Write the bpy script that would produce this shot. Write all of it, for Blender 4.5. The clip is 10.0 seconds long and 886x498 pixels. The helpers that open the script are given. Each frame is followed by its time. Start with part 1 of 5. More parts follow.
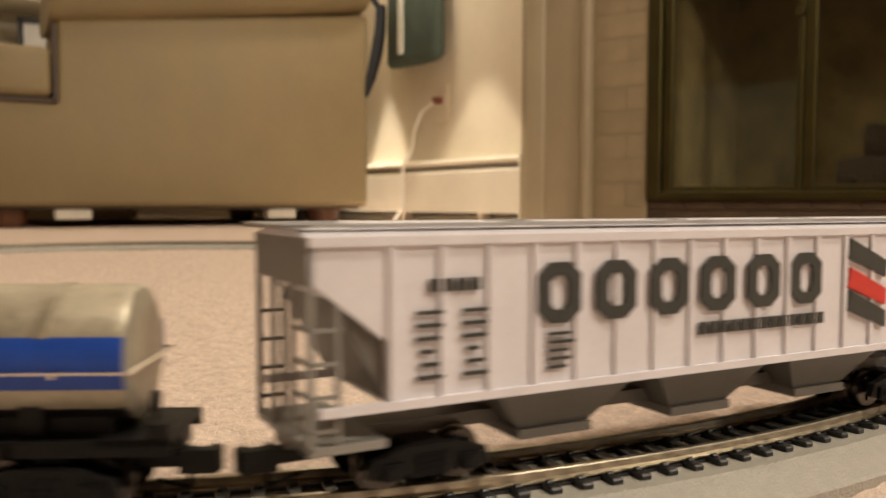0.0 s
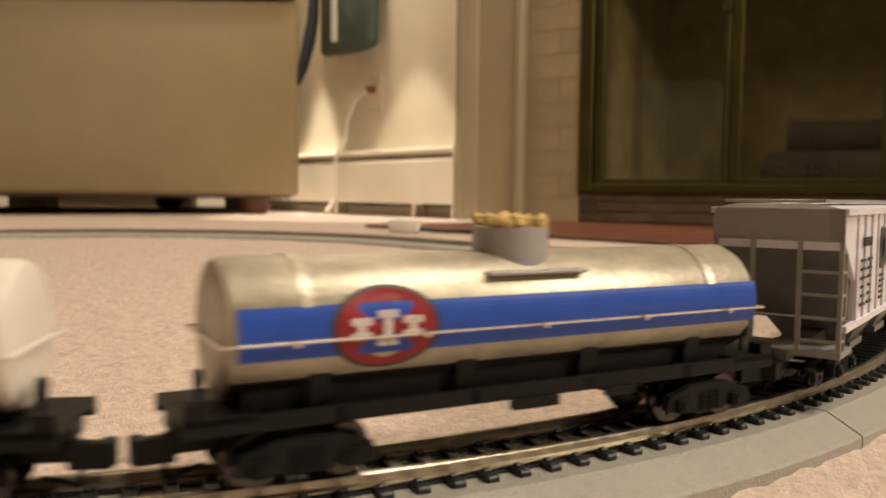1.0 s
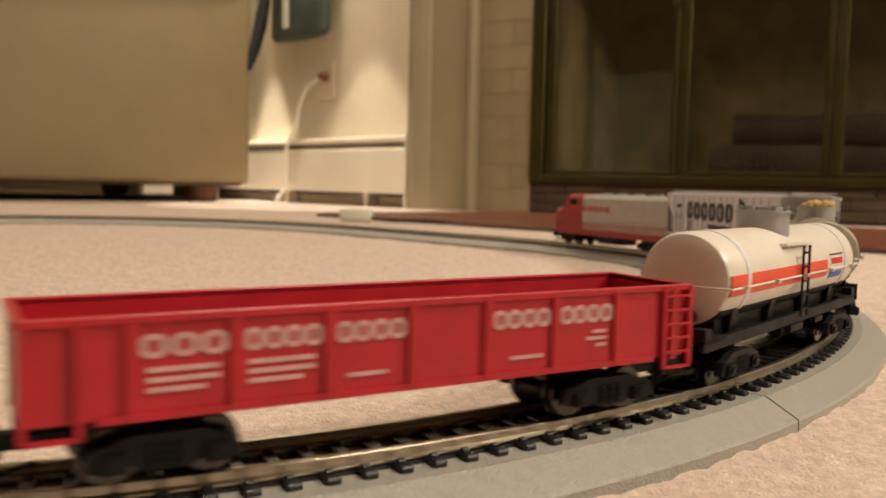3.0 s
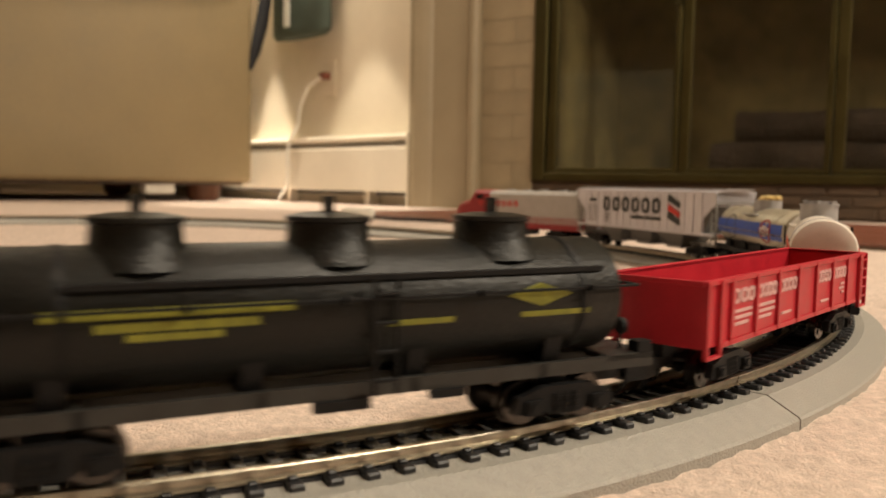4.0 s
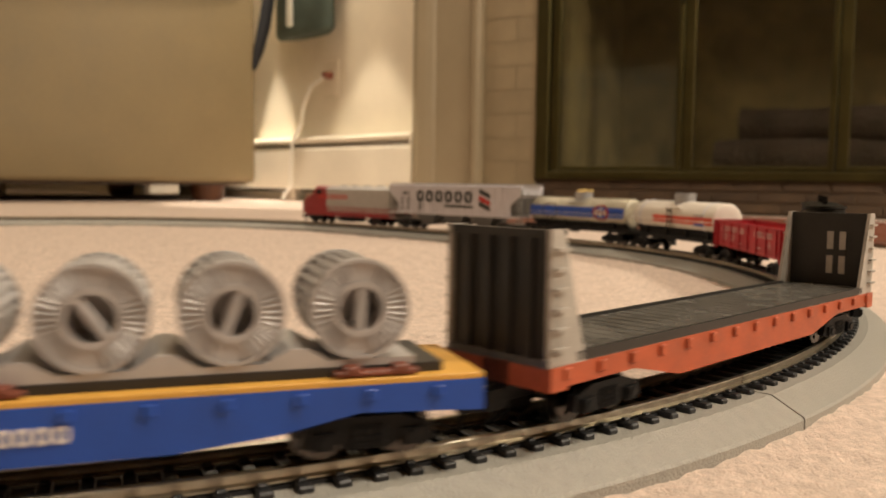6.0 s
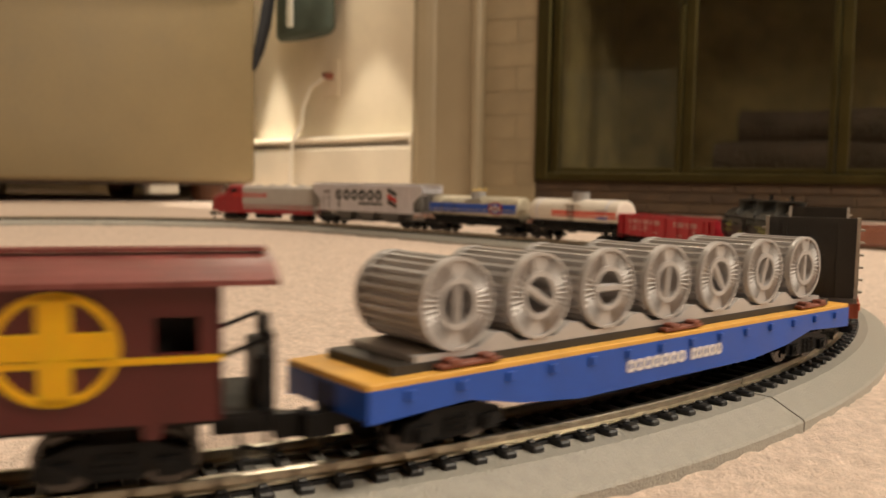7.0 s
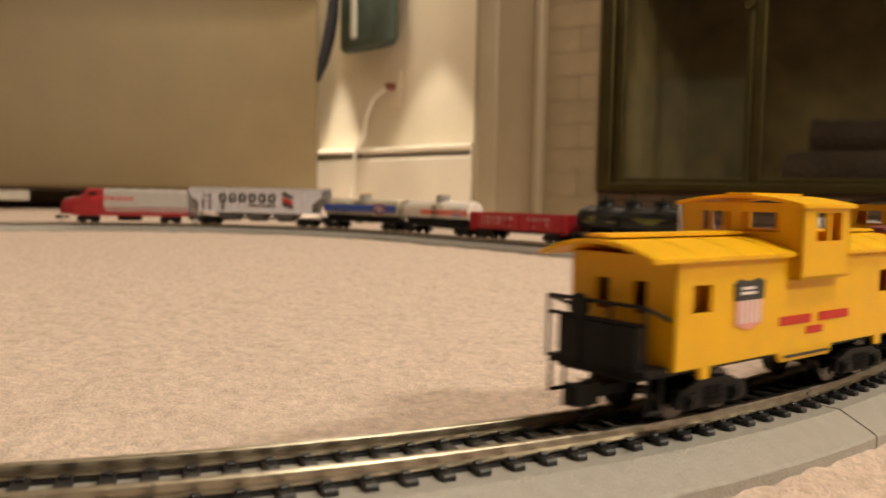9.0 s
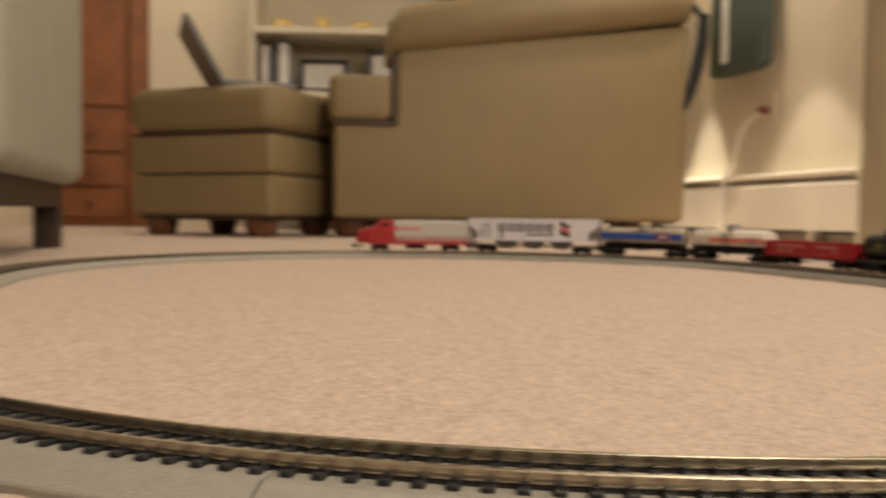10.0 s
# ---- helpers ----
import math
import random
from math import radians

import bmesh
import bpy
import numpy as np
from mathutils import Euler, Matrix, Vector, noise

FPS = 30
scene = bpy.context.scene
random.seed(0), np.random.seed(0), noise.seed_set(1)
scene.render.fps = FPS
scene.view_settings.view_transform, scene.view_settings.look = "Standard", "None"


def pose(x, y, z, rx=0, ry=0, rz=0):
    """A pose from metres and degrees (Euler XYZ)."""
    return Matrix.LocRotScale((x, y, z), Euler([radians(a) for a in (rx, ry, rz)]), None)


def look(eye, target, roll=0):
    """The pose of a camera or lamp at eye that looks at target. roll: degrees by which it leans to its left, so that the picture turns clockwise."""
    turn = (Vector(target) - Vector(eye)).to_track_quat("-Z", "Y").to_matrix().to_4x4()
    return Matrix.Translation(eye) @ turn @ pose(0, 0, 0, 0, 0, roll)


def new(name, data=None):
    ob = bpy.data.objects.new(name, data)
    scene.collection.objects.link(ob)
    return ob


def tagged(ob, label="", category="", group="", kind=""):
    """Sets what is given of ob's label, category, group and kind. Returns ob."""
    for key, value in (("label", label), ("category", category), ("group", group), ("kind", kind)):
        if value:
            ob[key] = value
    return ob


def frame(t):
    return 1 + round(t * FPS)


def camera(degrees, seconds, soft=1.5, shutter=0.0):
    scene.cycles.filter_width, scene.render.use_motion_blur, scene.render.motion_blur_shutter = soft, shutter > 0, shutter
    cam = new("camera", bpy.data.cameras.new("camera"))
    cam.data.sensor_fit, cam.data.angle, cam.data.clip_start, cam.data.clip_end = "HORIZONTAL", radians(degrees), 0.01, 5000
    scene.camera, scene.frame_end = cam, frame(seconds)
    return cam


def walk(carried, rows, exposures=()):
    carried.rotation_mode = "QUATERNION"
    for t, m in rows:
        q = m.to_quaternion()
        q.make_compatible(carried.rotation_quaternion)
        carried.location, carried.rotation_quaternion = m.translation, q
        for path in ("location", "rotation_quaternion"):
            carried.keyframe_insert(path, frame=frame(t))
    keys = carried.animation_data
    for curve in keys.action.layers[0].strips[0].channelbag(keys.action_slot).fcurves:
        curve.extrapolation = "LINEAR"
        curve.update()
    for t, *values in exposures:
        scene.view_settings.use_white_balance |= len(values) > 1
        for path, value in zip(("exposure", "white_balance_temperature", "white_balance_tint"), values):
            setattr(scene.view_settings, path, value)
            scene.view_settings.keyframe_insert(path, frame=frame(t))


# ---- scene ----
cam = camera(56.11, 10.0, 1.5, 0.4)
cam.data.dof.use_dof, cam.data.dof.focus_distance, cam.data.dof.aperture_fstop = True, 0.25, 21.0
LOOP_R = 0.457
LOOP_L = 0.2764
RAIL_Z = 0.0100
# the train's speed: seconds, metres a second
SPEEDS = [(0, 0.178), (0.7, 0.170), (1.2, 0.158), (2.0, 0.150), (3.0, 0.152), (4.2, 0.157), (5.0, 0.164), (6.5, 0.168), (7.2, 0.172), (8.0, 0.171), (10.0, 0.168)]
PATH = [
    (0, 0.7175, -0.2582, 0.0696, 52.278, -3.155, -0.120),
    (0.5, 0.7112, -0.2470, 0.0674, 50.027, -3.314, -0.294),
    (1, 0.7116, -0.2433, 0.0655, 47.841, -3.679, -0.674),
    (1.5, 0.7116, -0.2421, 0.0654, 46.200, -3.690, -0.695),
    (2, 0.7105, -0.2417, 0.0652, 44.894, -4.225, -0.962),
    (2.5, 0.7115, -0.2427, 0.0647, 44.467, -4.293, -1.309),
    (4, 0.7129, -0.2433, 0.0655, 44.669, -4.460, -0.992),
    (4.5, 0.7130, -0.2433, 0.0658, 44.667, -4.504, -0.933),
    (5, 0.7133, -0.2434, 0.0657, 44.770, -4.520, -0.898),
    (6.5, 0.7137, -0.2453, 0.0670, 44.939, -4.586, -0.688),
    (7, 0.7136, -0.2453, 0.0668, 44.880, -4.505, -0.914),
    (7.5, 0.7137, -0.2453, 0.0666, 44.879, -4.432, -0.928),
    (8, 0.7136, -0.2451, 0.0665, 45.212, -4.315, -1.017),
    (8.5, 0.7105, -0.2360, 0.0642, 46.709, -4.114, -0.915),
    (9, 0.7104, -0.2346, 0.0621, 49.178, -3.787, -1.141),
    (9.5, 0.7344, -0.2584, 0.0691, 57.071, -3.635, -0.770),
    (9.6, 0.7355, -0.2588, 0.0691, 60.067, -3.350, -0.588),
    (10, 0.7381, -0.2567, 0.0672, 73.853, -2.266, -0.701),
]


def cam_pose(x, y, z, yaw, pitch, roll):
    a, b = radians(yaw), radians(pitch)
    fw = Vector((-math.sin(a) * math.cos(b), math.cos(a) * math.cos(b), math.sin(b)))
    return look((x, y, z), Vector((x, y, z)) + fw, -roll)
walk(cam, [(t, cam_pose(*p)) for t, *p in PATH],
     exposures=[(0.0, -0.16), (1.0, -0.20), (2.0, -0.28), (2.6, -0.27), (4.0, -0.07), (5.0, -0.06), (6.5, -0.15), (8.5, -0.20), (9.3, -0.23), (10.0, -0.38)])

# ---- light ----
scene.view_settings.exposure = 0.0
world = bpy.data.worlds.new("room_air")
scene.world = world
world.use_nodes = True
world.node_tree.nodes["Background"].inputs[0].default_value = (1.0, 0.86, 0.66, 1)
world.node_tree.nodes["Background"].inputs[1].default_value = 0.05


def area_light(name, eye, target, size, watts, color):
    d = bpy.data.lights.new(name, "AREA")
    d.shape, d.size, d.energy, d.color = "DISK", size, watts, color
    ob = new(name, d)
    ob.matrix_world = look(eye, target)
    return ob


WARM = (1.0, 0.86, 0.67)
area_light("ceiling_lamp", (1.50, 0.42, 2.38), (0.55, 0.0, 0.0), 0.36, 45, WARM)
area_light("floor_lamp_bulb", (2.00, 1.12, 1.36), (0.40, 0.10, 0.0), 0.24, 36, WARM)
# two added fill lights, unseen: for the ottoman side and the shelf alcove
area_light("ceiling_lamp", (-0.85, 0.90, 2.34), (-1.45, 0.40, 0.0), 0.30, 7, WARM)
area_light("ceiling_lamp", (-2.45, -0.38, 2.30), (-2.95, 0.0, 0.4), 0.30, 20, WARM)
corner = bpy.data.lights.new("table_lamp_bulb", "POINT")
corner.energy, corner.color, corner.shadow_soft_size = 9.0, (1.0, 0.86, 0.66), 0.022
new("table_lamp_bulb", corner).location = (-1.39, 1.12, 1.16)


def spot_light(name, place, half, watts):
    d = bpy.data.lights.new(name, "SPOT")
    d.energy, d.color, d.spot_size, d.spot_blend, d.shadow_soft_size = watts, (1.0, 0.88, 0.70), radians(2 * half), 0.2, 0.012
    new(name, d).location = place


# two unseen spots, added to draw the pools of light on the wall above the heater
spot_light("wall_downlight", (-1.735, 1.258, 1.10), 12.0, 140)
spot_light("wall_downlight", (-1.215, 1.140, 1.20), 19.5, 60)


# ---- materials ----
def mat(name, color, rough=0.5, metal=0.0, vary=0.12, scale=60.0, bump=0.0, bscale=400.0, coat=0.0, spread=0.0):
    m = bpy.data.materials.new(name)
    m.use_nodes = True
    nt = m.node_tree
    b = nt.nodes["Principled BSDF"]
    b.inputs["Roughness"].default_value = rough
    b.inputs["Metallic"].default_value = metal
    b.inputs["Coat Weight"].default_value = coat
    tc = nt.nodes.new("ShaderNodeTexCoord")
    n1 = nt.nodes.new("ShaderNodeTexNoise")
    n1.inputs["Scale"].default_value = scale
    n1.inputs["Detail"].default_value = 5.0
    n2 = nt.nodes.new("ShaderNodeTexNoise")
    n2.inputs["Scale"].default_value = scale * 7.3
    n2.inputs["Detail"].default_value = 3.0
    nt.links.new(tc.outputs["Object"], n1.inputs["Vector"])
    nt.links.new(tc.outputs["Object"], n2.inputs["Vector"])
    add = nt.nodes.new("ShaderNodeMath")
    add.operation = "MULTIPLY_ADD"
    add.inputs[1].default_value = 0.45
    nt.links.new(n2.outputs["Fac"], add.inputs[0])
    nt.links.new(n1.outputs["Fac"], add.inputs[2])
    mr = nt.nodes.new("ShaderNodeMapRange")
    mr.inputs["From Min"].default_value, mr.inputs["From Max"].default_value = 0.45, 1.0
    mr.inputs["To Min"].default_value, mr.inputs["To Max"].default_value = 1 - vary, 1 + vary
    nt.links.new(add.outputs[0], mr.inputs["Value"])
    fac = mr.outputs["Result"]
    if spread:
        oi = nt.nodes.new("ShaderNodeObjectInfo")
        m2 = nt.nodes.new("ShaderNodeMapRange")
        m2.inputs["To Min"].default_value, m2.inputs["To Max"].default_value = 1 - spread, 1 + spread
        nt.links.new(oi.outputs["Random"], m2.inputs["Value"])
        mu = nt.nodes.new("ShaderNodeMath")
        mu.operation = "MULTIPLY"
        nt.links.new(fac, mu.inputs[0])
        nt.links.new(m2.outputs["Result"], mu.inputs[1])
        fac = mu.outputs[0]
    hsv = nt.nodes.new("ShaderNodeHueSaturation")
    hsv.inputs["Color"].default_value = (*color, 1)
    nt.links.new(fac, hsv.inputs["Value"])
    nt.links.new(hsv.outputs["Color"], b.inputs["Base Color"])
    r2 = nt.nodes.new("ShaderNodeMapRange")
    r2.inputs["To Min"].default_value, r2.inputs["To Max"].default_value = max(rough - 0.1, 0.03), min(rough + 0.12, 1)
    nt.links.new(n1.outputs["Fac"], r2.inputs["Value"])
    nt.links.new(r2.outputs["Result"], b.inputs["Roughness"])
    if bump:
        n3 = nt.nodes.new("ShaderNodeTexNoise")
        n3.inputs["Scale"].default_value = bscale
        n3.inputs["Detail"].default_value = 3.0
        nt.links.new(tc.outputs["Object"], n3.inputs["Vector"])
        bp = nt.nodes.new("ShaderNodeBump")
        bp.inputs["Strength"].default_value = bump
        bp.inputs["Distance"].default_value = 1.0 / bscale
        nt.links.new(n3.outputs["Fac"], bp.inputs["Height"])
        nt.links.new(bp.outputs["Normal"], b.inputs["Normal"])
    return m


M_CARPET = mat("beige_carpet", (0.62, 0.50, 0.425), 0.95, 0, 0.24, 340, 0.8, 1100)
M_ROADBED = mat("grey_roadbed_plastic", (0.355, 0.34, 0.305), 0.34, 0, 0.10, 300, 0.7, 1300)
M_SLEEPER = mat("black_sleeper_plastic", (0.013, 0.0135, 0.0155), 0.40, 0, 0.25, 200, 0.3, 1500, spread=0.3)
M_RAIL = mat("nickel_silver_rail", (0.50, 0.455, 0.37), 0.32, 1.0, 0.2, 300)
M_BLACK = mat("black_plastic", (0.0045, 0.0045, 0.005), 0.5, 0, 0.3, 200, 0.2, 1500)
M_BLACK.node_tree.nodes["Principled BSDF"].inputs["Specular IOR Level"].default_value = 0.25
M_TANKBLACK = mat("weathered_black_tank", (0.0042, 0.0045, 0.0036), 0.40, 0, 0.5, 90, 0.25, 900)
M_TANKBLACK.node_tree.nodes["Principled BSDF"].inputs["Specular IOR Level"].default_value = 0.32
M_DUSTY = mat("dusty_black_frame", (0.020, 0.0195, 0.0175), 0.45, 0, 0.4, 150, 0.2, 1200)
M_WHEEL = mat("blackened_wheel_metal", (0.09, 0.083, 0.078), 0.22, 1.0, 0.3, 400)
M_STEEL = mat("bright_axle_metal", (0.75, 0.72, 0.66), 0.2, 1.0, 0.1, 400)
M_SILVER = mat("silver_tank_plating", (0.46, 0.42, 0.33), 0.42, 0.6, 0.3, 60, 0.1, 600)
M_SILVERPAINT = mat("silver_grey_paint", (0.40, 0.40, 0.41), 0.38, 0.45, 0.12, 150)
M_BLUE = mat("blue_stripe_paint", (0.012, 0.07, 0.42), 0.4, 0, 0.12, 200)
M_WHITE = mat("cream_white_tank_paint", (0.72, 0.66, 0.59), 0.35, 0, 0.07, 90)
M_ORANGE = mat("red_orange_stripe", (0.72, 0.075, 0.035), 0.4, 0, 0.1, 200)
M_RED = mat("red_gondola_plastic", (0.43, 0.012, 0.025), 0.42, 0, 0.14, 120)
M_OVAL = mat("red_oval_badge", (0.25, 0.010, 0.015), 0.4, 0, 0.1, 200)
M_LETTER = mat("white_lettering", (0.75, 0.70, 0.68), 0.5, 0, 0.12, 300)
M_PINKLET = mat("faded_pink_white_lettering", (0.56, 0.33, 0.32), 0.5, 0, 0.2, 300)
M_DARKLET = mat("black_lettering", (0.03, 0.032, 0.03), 0.5, 0, 0.2, 300)
M_REDLET = mat("red_lettering", (0.55, 0.03, 0.02), 0.5, 0, 0.15, 300)
M_YELLET = mat("faded_yellow_lettering", (0.19, 0.19, 0.018), 0.5, 0, 0.35, 300)
M_HOPPER = mat("pale_grey_hopper_paint", (0.66, 0.645, 0.70), 0.42, 0, 0.07, 90)
# ends, slope sheets, bays and sill are darker than the hopper body
M_HOPGREY = mat("dark_grey_hopper_parts", (0.125, 0.12, 0.112), 0.4, 0.1, 0.15, 120)
M_HOPEND = mat("dull_silver_hopper_end", (0.25, 0.245, 0.235), 0.42, 0.25, 0.14, 140)
M_FLATORANGE = mat("orange_brown_frame", (0.43, 0.088, 0.034), 0.48, 0, 0.25, 120)
M_DECK = mat("worn_dark_deck", (0.125, 0.117, 0.105), 0.25, 0, 0.35, 90, 0.1, 700)
M_BULK = mat("dark_bulkhead_plastic", (0.024, 0.022, 0.020), 0.45, 0, 0.25, 120)
M_BULKEDGE = mat("worn_grey_bulkhead_edge", (0.42, 0.385, 0.345), 0.5, 0, 0.2, 150)
M_FLATBLUE = mat("blue_flat_car_plastic", (0.012, 0.075, 0.42), 0.42, 0, 0.1, 120)
M_DECKYEL = mat("yellow_deck_paint", (0.70, 0.38, 0.07), 0.5, 0, 0.12, 120)
M_STAKE = mat("red_brown_tie_down", (0.19, 0.055, 0.032), 0.5, 0, 0.2, 200)
M_REEL = mat("light_grey_printed_plastic", (0.46, 0.44, 0.435), 0.40, 0.25, 0.08, 150)
M_CABRED = mat("oxide_red_caboose", (0.085, 0.011, 0.011), 0.42, 0, 0.15, 120)
M_CABROOF = mat("paler_red_caboose_roof", (0.20, 0.055, 0.05), 0.38, 0, 0.3, 120)
M_YELLOW = mat("yellow_caboose_plastic", (0.80, 0.44, 0.0), 0.42, 0, 0.07, 120)
b = M_YELLOW.node_tree.nodes["Principled BSDF"].inputs
b["Subsurface Weight"].default_value, b["Subsurface Scale"].default_value = 0.45, 0.0016
b["Subsurface Radius"].default_value = (1.0, 0.55, 0.05)
# opaque orange in place of light coming through the yellow shell
M_YELDARK = mat("shine_through_orange", (0.62, 0.26, 0.01), 0.5, 0, 0.2, 120)
M_PUTTY = mat("yellowed_foam_glue", (0.62, 0.45, 0.17), 0.7, 0, 0.25, 300, 0.8, 900)
M_LOCORED = mat("red_locomotive_nose", (0.32, 0.02, 0.025), 0.35, 0, 0.12, 120)
M_LOCOSIL = mat("pale_silver_body", (0.47, 0.45, 0.43), 0.35, 0.15, 0.08, 120)
M_GLASSDARK = mat("dark_window_glass", (0.012, 0.012, 0.014), 0.08, 0, 0.1, 100)
M_SOFA = mat("beige_leather", (0.245, 0.185, 0.095), 0.55, 0, 0.07, 9, 0.25, 260)
M_SEAM = mat("dark_brown_piping", (0.06, 0.04, 0.03), 0.6, 0, 0.2, 60)
M_FOOT = mat("brown_wood_foot", (0.13, 0.05, 0.022), 0.4, 0, 0.25, 25)
M_WALL = mat("cream_wall_paint", (0.70, 0.62, 0.48), 0.85, 0, 0.05, 4, 0.2, 300)
# brown for the two unseen walls, dark so that they bounce less light
M_LOWBOUNCE = mat("low_bounce_brown", (0.32, 0.23, 0.14), 0.6, 0, 0.2, 3, 0.2, 60)
M_CEIL = mat("white_ceiling_paint", (0.78, 0.74, 0.66), 0.9, 0, 0.04, 4, 0.2, 200)
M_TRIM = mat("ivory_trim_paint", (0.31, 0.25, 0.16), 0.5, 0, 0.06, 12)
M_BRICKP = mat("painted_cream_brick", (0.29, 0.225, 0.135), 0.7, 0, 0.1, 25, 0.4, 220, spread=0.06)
M_HEATER = mat("white_heater_enamel", (0.76, 0.70, 0.58), 0.4, 0, 0.05, 10)
M_SLOT = mat("dark_heater_slot", (0.04, 0.035, 0.03), 0.7, 0, 0.2, 30)
M_BRASS = mat("aged_brass_frame", (0.060, 0.049, 0.015), 0.50, 0.85, 0.2, 14)
# lightened to olive in place of the room's reflection in the door panes
M_FIREBRICK = mat("reflection_tinted_firebrick", (0.215, 0.185, 0.085), 0.9, 0, 0.4, 12, 0.6, 120)
M_LOG = mat("charred_log_bark", (0.035, 0.026, 0.02), 0.9, 0, 0.5, 25, 1.0, 90)
M_DKBRICK = mat("brown_brick", (0.07, 0.042, 0.022), 0.75, 0, 0.3, 30, 0.6, 200, spread=0.25)
M_MORTAR = mat("tan_mortar", (0.09, 0.06, 0.035), 0.9, 0, 0.2, 60)
M_HEARTH = mat("terracotta_hearth_tile", (0.17, 0.055, 0.03), 0.45, 0, 0.25, 20, 0.2, 150, spread=0.15)
M_GREEN = mat("dark_green_fabric", (0.055, 0.075, 0.058), 0.8, 0, 0.2, 20)
M_STRAP = mat("navy_black_strap", (0.008, 0.009, 0.013), 0.7, 0, 0.2, 40)
M_PALE = mat("pale_metal_strip", (0.75, 0.74, 0.66), 0.3, 0.2, 0.05, 20)
M_WOOD = mat("red_brown_wood", (0.24, 0.085, 0.028), 0.4, 0, 0.3, 6, 0.2, 60)
M_COVER = mat("pale_grey_green_cover", (0.36, 0.36, 0.30), 0.9, 0, 0.08, 12, 0.3, 300)
M_DKWOOD = mat("dark_chair_wood", (0.05, 0.03, 0.02), 0.5, 0, 0.3, 12)
M_SHELF = mat("ivory_shelf_paint", (0.66, 0.60, 0.48), 0.5, 0, 0.06, 8)
M_LAPTOP = mat("grey_laptop_shell", (0.13, 0.13, 0.135), 0.4, 0.4, 0.06, 20)
M_FRAMEBLK = mat("black_picture_frame", (0.02, 0.02, 0.022), 0.4, 0, 0.1, 20)
M_PAPER = mat("white_paper_mat", (0.7, 0.68, 0.66), 0.8, 0, 0.1, 20)
M_PINK = mat("pink_white_shield", (0.72, 0.30, 0.26), 0.45, 0, 0.1, 200)
M_PLASTICW = mat("white_plastic_plug", (0.7, 0.66, 0.58), 0.45, 0, 0.06, 60)
M_GLASS = bpy.data.materials.new("fire_door_glass")
M_GLASS.use_nodes = True
gb = M_GLASS.node_tree.nodes["Principled BSDF"]
gb.inputs["Transmission Weight"].default_value = 1.0
gb.inputs["Roughness"].default_value = 0.05
gb.inputs["IOR"].default_value = 1.45
gb.inputs["Base Color"].default_value = (0.55, 0.5, 0.42, 1)


# ---- mesh helpers ----
SPLIT = {"side_rib", "stake_pocket", "lettering", "small_print", "badge", "badge_rim", "badge_mark", "blue_stripe", "orange_stripe", "mark_border", "mark_blue", "mark_red", "mark_rule", "tank_strap",
         "tank_underside", "frame_member", "tank_saddle", "hanger_bracket", "rail_stanchion", "handrail_wire", "side_sill", "running_board", "hatch", "grab_iron", "bulkhead_gusset", "stripe_mark",
         "shield", "shield_stripe", "shield_top", "yellow_line", "round_emblem", "skirt_step", "tool_box_rail", "diamond_mark", "corrugation", "cab_window", "windscreen", "roof_fan",
         "dome_platform", "end_ladder", "piping", "roof_rib", "bulkhead_rib", "cupola_panel", "railing_bar"}


def islands(bm):
    seen, out = set(), []
    for v in bm.verts:
        if v in seen:
            continue
        todo, isl = [v], []
        seen.add(v)
        while todo:
            w = todo.pop()
            isl.append(w)
            for e in w.link_edges:
                o = e.other_vert(w)
                if o not in seen:
                    seen.add(o)
                    todo.append(o)
        out.append(isl)
    return out


def part(name, bm, material, parent=None, label="", smooth=False):
    if name in SPLIT:
        isl = islands(bm)
        if len(isl) > 1:
            for verts in isl:
                b2, made = bmesh.new(), {}
                for v in verts:
                    made[v] = b2.verts.new(v.co)
                for f in {f for v in verts for f in v.link_faces}:
                    b2.faces.new([made[v] for v in f.verts])
                bmesh.ops.recalc_face_normals(b2, faces=b2.faces[:])
                ob = one_part(name, b2, material, parent, label, smooth)
            bm.free()
            return ob
    return one_part(name, bm, material, parent, label, smooth)


def one_part(name, bm, material, parent=None, label="", smooth=False):
    me = bpy.data.meshes.new(name)
    if smooth:
        for f in bm.faces:
            f.smooth = True
        for e in bm.edges:
            if len(e.link_faces) == 2 and e.calc_face_angle(0) > 0.6:
                e.smooth = False
    bm.to_mesh(me)
    bm.free()
    me.materials.append(material)
    ob = new(name, me)
    if parent:
        ob.parent = parent
    if label:
        ob["label"] = label
    return ob


def thing(name, label, category, group="", m=None, kind=""):
    ob = new(name)
    ob.empty_display_size = 0.01
    if m is not None:
        ob.matrix_basis = m
    return tagged(ob, label, category, group, kind)


def box(bm, x0, x1, y0, y1, z0, z1, bevel=0.0, seg=1):
    r = bmesh.ops.create_cube(bm, size=1.0, matrix=Matrix.Translation(((x0 + x1) / 2, (y0 + y1) / 2, (z0 + z1) / 2)) @ Matrix.Diagonal((x1 - x0, y1 - y0, z1 - z0, 1)))
    if bevel:
        es = {e for v in r["verts"] for e in v.link_edges}
        bmesh.ops.bevel(bm, geom=list(es), offset=bevel, segments=seg, affect="EDGES", profile=0.5)
    return bm


def boxes(*rows, bevel=0.0):
    bm = bmesh.new()
    for r in rows:
        box(bm, *r, bevel=bevel)
    return bm


AX = {"x": Matrix.Rotation(radians(90), 4, "Y"), "y": Matrix.Rotation(radians(90), 4, "X"), "z": Matrix.Identity(4)}


def cyl(bm, c, r, length, axis="z", n=20, r2=None):
    bmesh.ops.create_cone(bm, cap_ends=True, segments=n, radius1=r, radius2=r if r2 is None else r2, depth=length, matrix=Matrix.Translation(c) @ AX[axis])
    return bm


